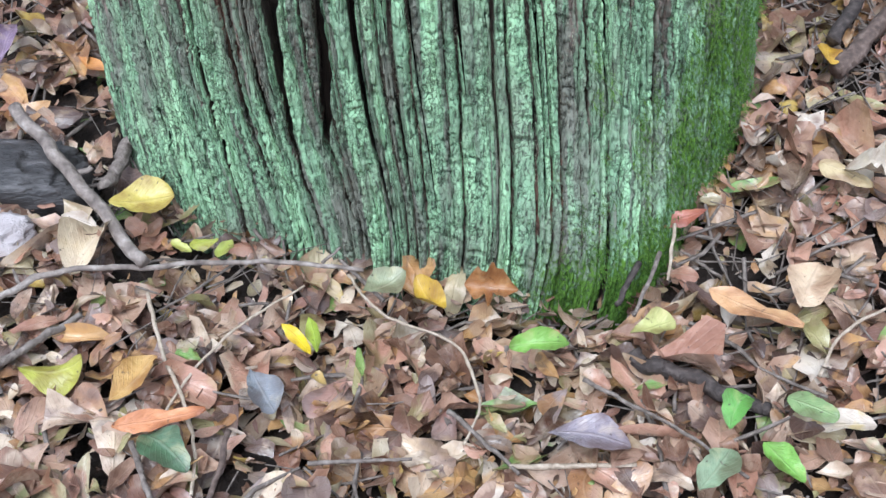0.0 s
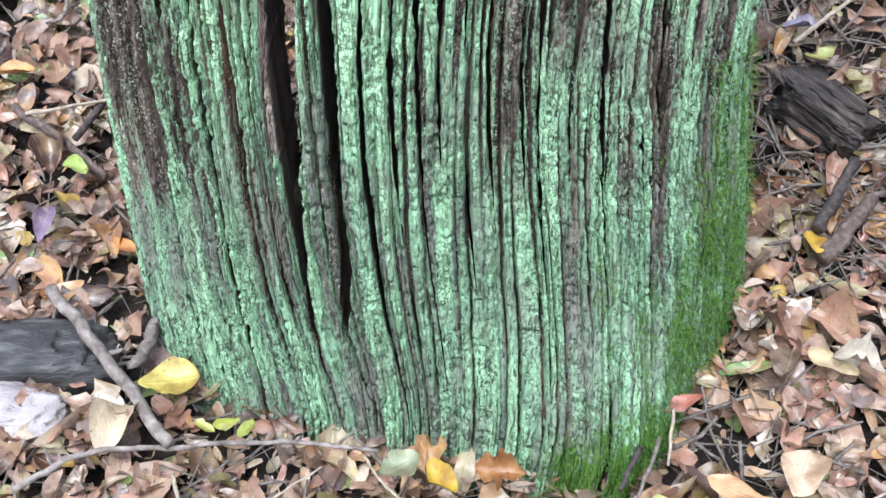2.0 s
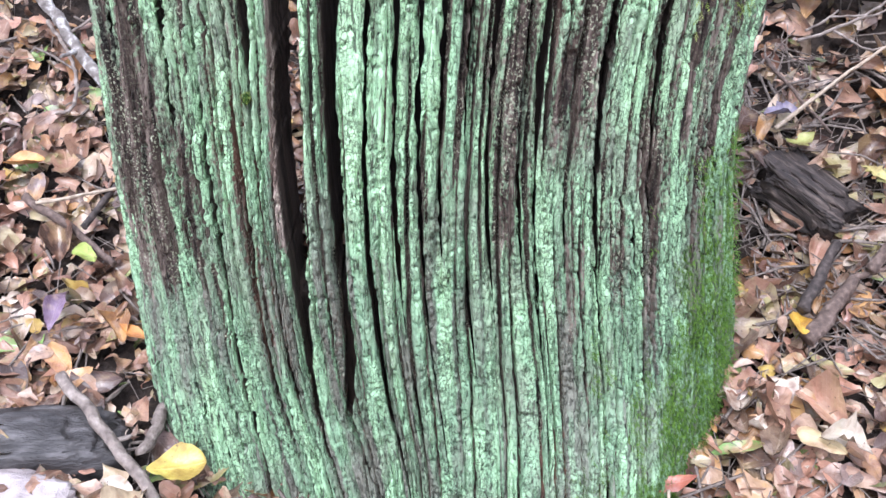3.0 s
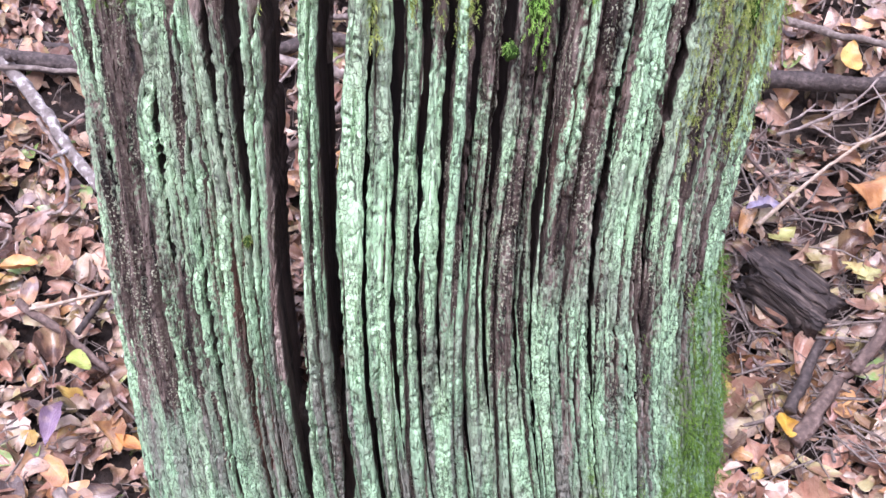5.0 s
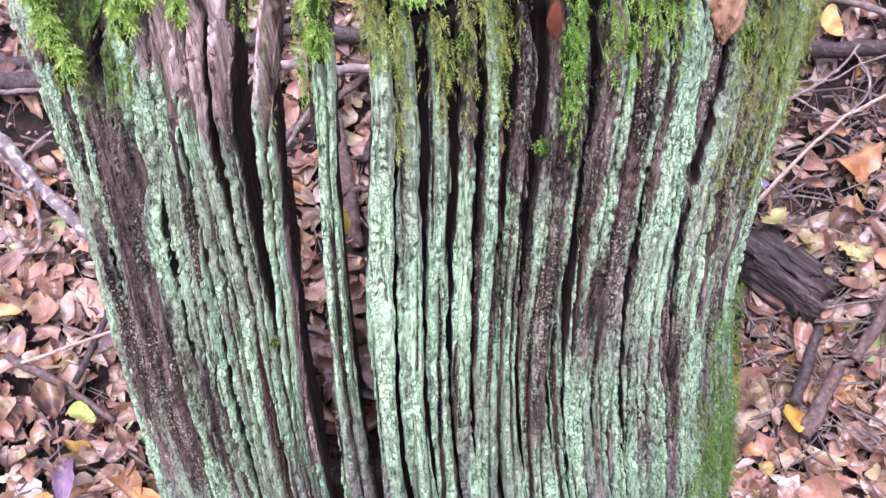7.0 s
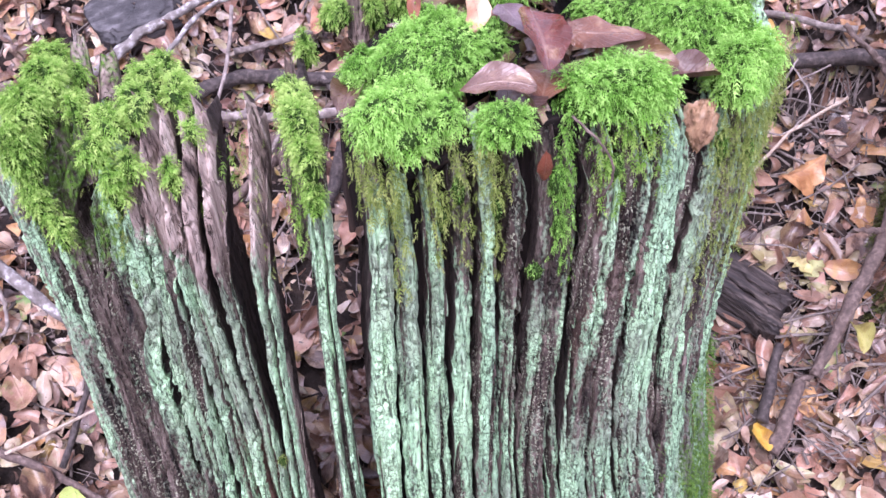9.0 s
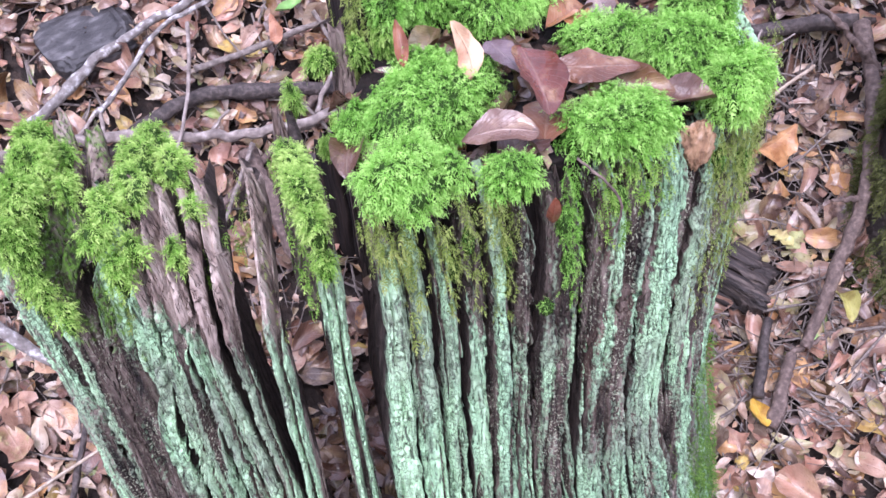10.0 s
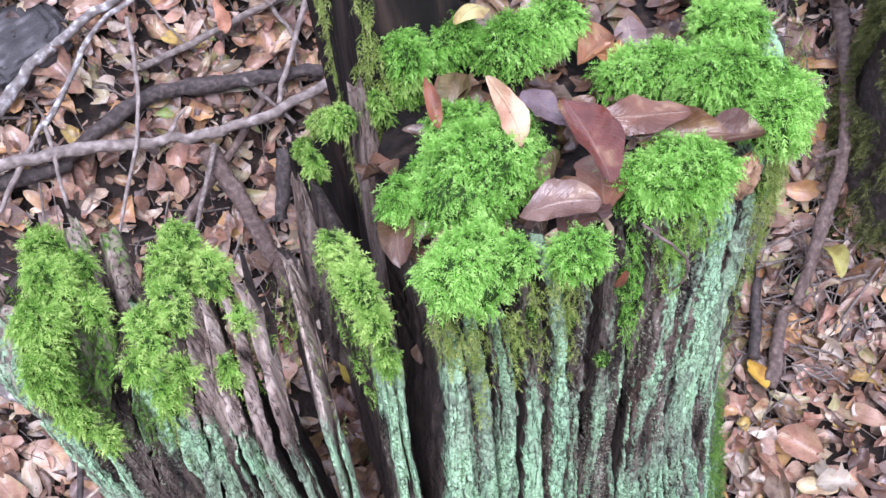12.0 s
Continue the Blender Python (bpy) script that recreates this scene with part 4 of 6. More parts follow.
def strands(label, s0, s1, ztop, longest, n, seed, size=0.013, lead=0.008, mat=None):
    """Trailing moss: chains of shoots that hang down the skin from the rim."""
    rng = np.random.default_rng(seed)
    at, up = [], []
    for _ in range(n):
        s, ln = rng.uniform(s0, s1), longest * rng.uniform(0.1, 1.0) ** 2
        out, drift = rng.uniform(0.0, 0.005), rng.normal(0, 0.02)
        for z in np.arange(ztop + rng.uniform(-0.03, 0.015), ztop - ln, -rng.uniform(0.003, 0.006)):
            f = (ztop - z) / max(ln, 0.01)
            p, nrm = stump_point(turn_of(s + drift * f), z, lean_of(s, z) - (lead + out) * (1 - f * 0.6))
            at.append(p + rng.normal(0, 0.003, 3))
            up.append(nrm * rng.uniform(0.0, 0.45) + np.array([0, 0, -1.0]) + rng.normal(0, 0.28, 3))
    at, up = np.array(at), np.array(up)
    me = sprigs_mesh("hanging_moss", at, up, 0.75 * size * rng.uniform(0.5, 1.6, len(at)), mat or OLD_MOSS, seed)
    return tagged(new("hanging_moss", me), label, "moss", "moss on the stump", "stuff")


strands("yellow-green moss hanging over a stump slat", -0.222, -0.182, 0.865, 0.072, 26, 61, 0.012, 0.002)
strands("yellow-green moss hanging over a stump slat", -0.160, -0.135, 0.86, 0.14, 12, 62, 0.012, 0.004)
strands("yellow-green moss hanging over a stump slat", -0.085, -0.065, 0.855, 0.10, 10, 63, 0.012, 0.002)
strands("yellow-green moss hanging over a stump slat", -0.024, -0.004, 0.86, 0.13, 11, 64, 0.010, 0.001)
strands("yellow-green moss hanging over a stump slat", 0.034, 0.064, 0.868, 0.14, 17, 65, 0.010, 0.001)
strands("green moss trailing down the stump beside a cleft", 0.205, 0.230, 0.85, 0.16, 14, 66, 0.009, 0.0, MOSS)
strands("yellow-green moss hanging from the stump's rim", 0.27, 0.46, 0.845, 0.085, 50, 67, 0.011, 0.003, YELLOW_MOSS)
strands("olive moss on the stump's shoulder", 0.62, 0.98, 0.82, 0.26, 94, 68, 0.008, 0.0)
strands("yellow-green moss trailing down split slats", -0.99, -0.92, 0.85, 0.11, 38, 69, 0.011, 0.004, YELLOW_MOSS)
strands("yellow-green moss trailing down split slats", -0.88, -0.72, 0.85, 0.09, 30, 70, 0.009, 0.002)
strands("yellow-green moss trailing down split slats", -0.72, -0.63, 0.88, 0.11, 30, 75, 0.010, 0.003, YELLOW_MOSS)
strands("yellow-green moss trailing down split slats", -0.60, -0.54, 0.88, 0.09, 14, 76, 0.010, 0.002, YELLOW_MOSS)
strands("thin moss on a bare split slat", -0.49, -0.45, 0.86, 0.12, 8, 77, 0.008, 0.001)
strands("yellow-green moss trailing down a narrow slat", -0.375, -0.325, 0.88, 0.12, 18, 78, 0.011, 0.003, YELLOW_MOSS)
skin_moss("creeping_moss", "deep green moss creeping up the stump's foot", 0.40, 0.985, 0.02, 0.44, 17000, 71, FILM_MOSS, 0.0048, 0.2, 1.1)
# the lowest moss takes the darker copy, painted for the shade down there
skin_moss("creeping_moss", "deep green moss creeping up the stump's foot", 0.26, 0.93, -0.04, 0.12, 4200, 72, SHADED_MOSS, 0.0040, 0.2, 1.2)

# olive moss hanging down the wall of the hollow
rng = np.random.default_rng(83)
cu_y, cu_z = rng.uniform(1.085, 1.36, 3600), 0.62 + 0.36 * rng.uniform(0, 1, 3600)
keep = vnoise(cu_y * 34, cu_z * 11, 0, 84) > -0.1
cu_y, cu_z = cu_y[keep], cu_z[keep]
cu_at = np.stack([wall_x(cu_y) - rng.uniform(-0.002, 0.008, len(cu_y)), cu_y - 0.004, cu_z], -1)
cu_up = np.array([-0.25, -0.1, -1.0]) + rng.normal(0, 0.28, cu_at.shape)
tagged(new("hanging_moss", sprigs_mesh("hanging_moss", cu_at, cu_up, rng.uniform(0.006, 0.016, len(cu_y)), OLD_MOSS, 85)),
       "olive moss hanging down the dark wall of the hollow", "moss", "moss on the stump", "stuff")

# ---- fallen leaves ----
def leaf_points(n, rng, kind, stations=11, cols=5, curl=1.0):
    """n leaves, one long, lying along x: their points and their uv."""
    t = (0.5 - 0.5 * np.cos(math.pi * np.linspace(0, 1, stations)))[None, :, None]
    c = np.linspace(-1, 1, cols)[None, None, :]
    k = np.asarray(kind).reshape(-1, 1, 1)
    wide = np.where(k == 0, 0.24, np.where(k == 1, 0.14, np.where(k == 2, 0.30, 0.34))) * rng.uniform(0.8, 1.2, (n, 1, 1))
    cut = np.where(rng.uniform(size=(n, 1, 1)) < (0.3 if n > 1 else 0.0), rng.uniform(0.62, 0.95, (n, 1, 1)), 1.0)
    prof = np.clip(np.sin(math.pi * np.clip(t * cut, 0.0, 1.0) ** np.where(k == 2, 1.35, 0.9)), 0, 1) ** np.where(k == 1, 0.75, 0.55)
    lobes = np.where(k == 3, 1 - 0.5 * (0.5 + 0.5 * np.cos(t * 2 * math.pi * 3.0 + 0.6)), 1.0)
    torn = np.where(rng.uniform(size=(n, 1, 1)) < (0.6 if n > 1 else 0.0), 0.11, 0.045)
    ragged = 1 + rng.normal(size=(n, stations, 2)) * np.where(k == 3, 0.10, torn)
    ragged = np.where(c < 0, ragged[..., :1], ragged[..., 1:])
    knots = 1 + rng.normal(size=(n, 6, 2)) * 0.11
    at = t[0, :, 0] * 4.999
    lo_k = np.floor(at).astype(int)
    edge = knots[:, lo_k] * (1 - (at - lo_k))[None, :, None] + knots[:, lo_k + 1] * (at - lo_k)[None, :, None]
    edge = np.where(c < 0, edge[..., :1], edge[..., 1:])
    y = c * wide * prof * lobes * ragged * edge
    y = y + rng.normal(0, 0.10 if n > 1 else 0.03, (n, 1, 1)) * np.sin(t * math.pi)
    x = t + 0 * y + np.where(k == 3, 0.10 * np.abs(c) * np.sin(t * 6), 0)
    cu = rng.normal(0.0, 0.32, (n, 1, 1)) * curl
    fold = rng.normal(0.2, 0.28, (n, 1, 1)) * curl
    twist = rng.normal(0, 0.5, (n, 1, 1)) * curl
    wave = rng.uniform(0, 6, (n, 1, 1))
    z = cu * ((t - 0.5) ** 2 - 0.12) * 1.6 + fold * np.sqrt((c * wide * prof) ** 2 + 0.0025) + rng.normal(0.6, 2.0, (n, 1, 1)) * curl * (c * wide * prof) ** 2 + twist * (t - 0.5) * y * 1.4
    z = z + 0.030 * curl * np.sin(t * 8 + wave + c * 1.6) * c * c
    z = z + rng.normal(0, 0.006 if n > 1 else 0.004, y.shape) * curl
    uv = np.stack(np.broadcast_arrays(t + 0 * y, 0.5 + 0.5 * c + 0 * y), -1)
    return np.stack([x - 0.5, y, z], -1), uv


def lay_leaves(n, rng, x, y, z, size, tilt, stations=11, cols=5, kinds=(0.44, 0.26, 0.15, 0.15), slope=True):
    kind = rng.choice(4, n, p=kinds)
    pts, uv = leaf_points(n, rng, kind, stations, cols)
    pts = pts * np.asarray(size)[:, None, None, None]
    yaw, pit, rol = rng.uniform(0, 2 * math.pi, n), rng.normal(0, tilt, n), rng.normal(0, tilt, n)
    cy, sy, cp, sp, cr, sr = np.cos(yaw), np.sin(yaw), np.cos(pit), np.sin(pit), np.cos(rol), np.sin(rol)
    rz = np.zeros((n, 3, 3)); rz[:, 0, 0] = cy; rz[:, 0, 1] = -sy; rz[:, 1, 0] = sy; rz[:, 1, 1] = cy; rz[:, 2, 2] = 1
    ry = np.zeros((n, 3, 3)); ry[:, 0, 0] = cp; ry[:, 0, 2] = sp; ry[:, 1, 1] = 1; ry[:, 2, 0] = -sp; ry[:, 2, 2] = cp
    rx = np.zeros((n, 3, 3)); rx[:, 0, 0] = 1; rx[:, 1, 1] = cr; rx[:, 1, 2] = -sr; rx[:, 2, 1] = sr; rx[:, 2, 2] = cr
    rot = rz @ ry @ rx
    if slope:
        gxx = (ground_z(x + 0.02, y) - ground_z(x - 0.02, y)) / 0.04
        gyy = (ground_z(x, y + 0.02) - ground_z(x, y - 0.02)) / 0.04
        nn = np.stack([-gxx, -gyy, np.ones(n)], -1)
        nn /= np.linalg.norm(nn, axis=1, keepdims=True)
        e1 = np.stack([nn[:, 2], np.zeros(n), -nn[:, 0]], -1)
        e1 /= np.linalg.norm(e1, axis=1, keepdims=True)
        rot = np.stack([e1, np.cross(nn, e1), nn], -1) @ rot
    v = np.einsum("nij,nklj->nkli", rot, pts) + np.stack([x, y, z], -1)[:, None, None]
    faces = grid_faces(stations, cols)
    faces = (faces[None] + (np.arange(n) * stations * cols)[:, None, None]).reshape(-1, 4)
    return v.reshape(-1, 3), faces, uv.reshape(-1, 2)


def inside_stump(x, y, grow=0.0):
    return (np.abs((x + 0.01) / (0.352 + grow)) ** POWER + np.abs((y - 1.065) / (0.245 + grow)) ** POWER) < 1


def by_stick(x, y):
    """How far a place lies from the forked stick."""
    k = np.clip(((x + 0.500) * 0.184 - (y - 0.957) * 0.201) / (0.184 ** 2 + 0.201 ** 2), 0, 1)
    return np.hypot(x + 0.500 - 0.184 * k, y - 0.957 + 0.201 * k)


rng = np.random.default_rng(77)
count = 17500
lx, ly = rng.uniform(-1.15, 1.25, count), rng.uniform(0.30, 2.45, count)
bare_soil = np.exp(-(((lx + 0.40) / 0.07) ** 2) - ((ly - 0.985) / 0.035) ** 2) + np.exp(-(((lx - 0.315) / 0.055) ** 2) - ((ly - 0.770) / 0.045) ** 2) + np.exp(-(((lx + 0.48) / 0.13) ** 2) - ((ly - 0.885) / 0.05) ** 2)
bare_soil += sum(np.exp(-(((lx - a) / c) ** 2) - ((ly - b) / d) ** 2) for a, b, c, d in ((0.64, 1.49, 0.16, 0.05), (-0.24, 1.60, 0.20, 0.05), (-0.62, 1.61, 0.15, 0.04), (0.40, 1.13, 0.04, 0.05), (-0.10, 1.42, 0.10, 0.05)))
keep = ~inside_stump(lx, ly, -0.01) & (by_stick(lx, ly) > 0.016) & (bare_soil + rng.uniform(-0.15, 0.15, len(lx)) < 0.5)
keep &= ~((ly > 0.95) & (lx > 0.32) & (vnoise(lx * 6.5, ly * 6.5, 0, 96) > 0.32) & (rng.uniform(0, 1, len(lx)) < 0.72))
lx, ly = lx[keep], ly[keep]
layer = rng.uniform(0, 1, len(lx))
lz = ground_z(lx, ly) + 0.004 + 0.030 * layer
size = np.clip(rng.lognormal(math.log(0.037), 0.40, len(lx)), 0.014, 0.085)
soaked = rng.uniform(0, 1, len(lx)) < 0.10 + 0.14 * ((lx > 0.30) & (ly > 0.95)) + 0.14 * (layer < 0.4) + 0.10 * (ly > 1.3) + 0.5 * np.exp(-(((lx - 0.30) / 0.11) ** 2) - ((ly - 0.76) / 0.09) ** 2)
for pick, mat, label in ((~soaked, LITTER, "damp brown, tan and reddish fallen leaves covering the forest floor"), (soaked, WET_LITTER, "dark soaked leaves among the paler ones on the forest floor")):
    v, f, uvs = lay_leaves(int(pick.sum()), rng, lx[pick], ly[pick], lz[pick], size[pick], 0.28, 7, 5)
    ob = tagged(new("leaf_litter", fast_mesh("leaf_litter", v, f, mat, uv=uvs)), label, "leaf litter", kind="stuff")
    litter = ob if mat is LITTER else litter
# crumbs of leaf between them
cx_, cy_ = rng.uniform(-1.1, 1.2, 13000), rng.uniform(0.35, 2.35, 13000)
keep = ~inside_stump(cx_, cy_, 0.0)
cx_, cy_ = cx_[keep], cy_[keep]
v, f, uvs = lay_leaves(len(cx_), rng, cx_, cy_, ground_z(cx_, cy_) + 0.004 + 0.026 * rng.uniform(0, 1, len(cx_)), rng.uniform(0.008, 0.022, len(cx_)), 0.5, 4, 3, (0.3, 0.3, 0.1, 0.3))
tagged(new("leaf_crumbs", fast_mesh("leaf_crumbs", v, f, LITTER, uv=uvs)), "small torn crumbs of brown leaf between whole ones", "leaf litter", kind="stuff")
# the wider floor
far_n = 30000
far_r, far_a = 0.9 + 4.6 * rng.uniform(0, 1, far_n) ** 2.4, rng.uniform(0, 2 * math.pi, far_n)
fx, fy = 0.05 + far_r * np.cos(far_a), 1.37 + far_r * np.sin(far_a)
keep = ~((fx > -1.05) & (fx < 1.15) & (fy > 0.40) & (fy < 2.35))
fx, fy = fx[keep], fy[keep]
v, f, uvs = lay_leaves(len(fx), rng, fx, fy, ground_z(fx, fy) + 0.02 * rng.uniform(0, 1, len(fx)), rng.uniform(0.045, 0.10, len(fx)), 0.25, 5, 2)
tagged(new("leaf_litter", fast_mesh("leaf_litter", v, f, LITTER, uv=uvs)), "brown fallen leaves strewn over the wider forest floor", "leaf litter", kind="stuff")
# leaves that fell into the hollow
hx, hy = rng.uniform(-0.33, -0.06, 380), rng.uniform(0.92, 1.32, 380)
keep = inside_stump(hx, hy, -0.035)
hx, hy = hx[keep], hy[keep]
v, f, uvs = lay_leaves(len(hx), rng, hx, hy, core_top(hx, hy) + 0.015 * rng.uniform(0.3, 1.5, len(hx)), rng.uniform(0.03, 0.06, len(hx)), 0.35, 9, 5, slope=False)
tagged(new("leaf_litter", fast_mesh("leaf_litter", v, f, WET_LITTER, uv=uvs)), "wet brown leaves lying inside the hollow stump", "leaf litter", kind="stuff")

# leaves that lie on the stump's broken top
tx, ty = rng.uniform(-0.05, 0.30, 340), rng.uniform(0.89, 1.28, 340)
keep = inside_stump(tx, ty, -0.06) & ((tx > 0.06) | (ty < 1.06))
tx, ty = tx[keep], ty[keep]
v, f, uvs = lay_leaves(len(tx), rng, tx, ty, core_top(tx, ty) + 0.012 * rng.uniform(0.2, 1.4, len(tx)), rng.uniform(0.02, 0.055, len(tx)), 0.4, 9, 5, slope=False)
tagged(new("leaf_litter", fast_mesh("leaf_litter", v, f, WET_LITTER, uv=uvs)), "wet dark leaves lying on the stump's broken top", "leaf litter", kind="stuff")

# the leaves round the stump's foot, one by one
SHAPES = []
for n in range(30):
    pts, uv = (q[:1] for q in leaf_points(2, rng, [(0, 3, 2, 1, 0, 3, 2)[n % 7]] * 2, 11, 5))
    SHAPES.append(fast_mesh("leaf", pts.reshape(-1, 3) * 0.052, grid_faces(11, 5), LITTER, uv=uv.reshape(-1, 2)))
placed = 0
while placed < 290:
    x, y = rng.uniform(-0.52, 0.56), rng.uniform(0.45, 0.98)
    if inside_stump(x, y, 0.0) or by_stick(x, y) < 0.042 or (y > 0.80 and abs(x) < 0.30) or (0.02 < x < 0.34 and y > 0.70) or (x < -0.32 and y > 0.80):
        continue
    ob = new("leaf", SHAPES[int(rng.integers(0, len(SHAPES)))])
    k = float(np.clip(rng.lognormal(math.log(0.044), 0.30), 0.024, 0.078))
    m = pose(x, y, float(ground_z(x, y)) + 0.020 + 0.010 * rng.uniform(), math.degrees(rng.normal(0, 0.27)), math.degrees(rng.normal(0, 0.27)), rng.uniform(0, 360))
    k /= 0.052
    ob.matrix_basis = m @ Matrix.Diagonal((k, k, k, 1))
    ob.parent = litter
    placed += 1


def fallen_leaf(label, tone, at, length, yaw, kind=0, pitch=0.0, roll=0.0, seed=0, curl=0.6, rough=0.38):
    r = np.random.default_rng(300 + seed)
    pts, uv = leaf_points(1, r, [kind], 17, 7, curl)
    me = fast_mesh("fallen_leaf", pts.reshape(-1, 3) * length, grid_faces(17, 7), leaf_material("leaf_" + str(seed), tone, rough, 0.30 if rough < 0.3 else 0.2), uv=uv.reshape(-1, 2))
    ob = new("fallen_leaf", me)
    ob.matrix_basis = pose(at[0], at[1], at[2] + (0.006 if at[2] < 0.6 else 0.0), roll, pitch, yaw)
    return tagged(ob, label, "leaf", "fallen leaves")


# ---- sticks ----
def stick(name, label, category, pts, r0, r1, mat, seed=0, knots=0.2, sides=9, parent=None):
    """A bent, tapering stick through some points."""
    p = np.array(pts, float)
    p = np.concatenate([[2 * p[0] - p[1]], p, [2 * p[-1] - p[-2]]])
    out = []
    for i in range(1, len(p) - 2):
        t = np.linspace(0, 1, 14, endpoint=(i == len(p) - 3))[:, None]
        a, b, c, d = p[i - 1], p[i], p[i + 1], p[i + 2]
        out.append(0.5 * (2 * b + (c - a) * t + (2 * a - 5 * b + 4 * c - d) * t * t + (3 * b - a - 3 * c + d) * t ** 3))
    q = np.concatenate(out)
    n = len(q)
    q = q + (0.4 if r0 < 0.010 else 0.18) * r0 * np.stack([vnoise(np.arange(n) * 0.35, seed, 0, 71 + i) for i in range(3)], -1)
    tan = np.gradient(q, axis=0)
    tan /= np.linalg.norm(tan, axis=1, keepdims=True)
    ref = np.where(np.abs(tan[:, 2:]) > 0.9, np.array([[1.0, 0, 0]]), np.array([[0, 0, 1.0]]))
    e1 = np.cross(tan, ref)
    e1 /= np.linalg.norm(e1, axis=1, keepdims=True)
    e2 = np.cross(tan, e1)
    v = np.linspace(0, 1, n)
    rad = (r0 + (r1 - r0) * v)[:, None]
    a = np.linspace(0, 2 * math.pi, sides, endpoint=False)[None, :]
    rad = rad * (1 + knots * vnoise(np.arange(n)[:, None] * 0.6, a * 1.2, seed, 75) + knots * step(0.55, 0.9, vnoise(np.arange(n)[:, None] * 0.23, seed, 0, 76)))
    ring = q[:, None] + rad[..., None] * (np.cos(a)[..., None] * e1[:, None] + np.sin(a)[..., None] * e2[:, None])
    ring = np.concatenate([np.broadcast_to(q[0], ring[:1].shape), ring, np.broadcast_to(q[-1], ring[:1].shape)], 0)
    me = fast_mesh(name, ring.reshape(-1, 3), grid_faces(n + 2, sides, True), mat)
    if parent is not None:
        return part(name, me, parent)
    return tagged(new(name, me), label, category, "sticks on the forest floor")


fork = stick("stick", "grey forked stick leaning by the stump's foot", "stick", [(-0.500, 0.957, 0.102), (-0.440, 0.892, 0.081), (-0.376, 0.822, 0.058), (-0.316, 0.756, 0.036)], 0.0080, 0.0070, BRANCH_BARK, 1, 0.07, 14)
stick("stub", "", "", [(-0.415, 0.866, 0.070), (-0.394, 0.874, 0.076)], 0.004, 0.0025, GREY_BARK, 2, parent=fork)
stick("stick", "short grey-brown stick beside the stump", "stick", [(-0.350, 0.985, 0.084), (-0.369, 0.91, 0.068), (-0.380, 0.861, 0.058)], 0.0085, 0.0075, GREY_BARK, 3)
bt = stick("twig", "long thin grey twig lying along the stump's foot", "twig", [(-0.471, 0.694, 0.034), (-0.427, 0.736, 0.035), (-0.39, 0.752, 0.034), (-0.321, 0.759, 0.030), (-0.233, 0.771, 0.028), (-0.154, 0.770, 0.026), (-0.084, 0.764, 0.024)], 0.0038, 0.0024, BRANCH_BARK, 4, 0.12)
stick("side_twig", "", "", [(-0.130, 0.769, 0.027), (-0.111, 0.784, 0.036)], 0.0022, 0.0012, GREY_BARK, 5, parent=bt)
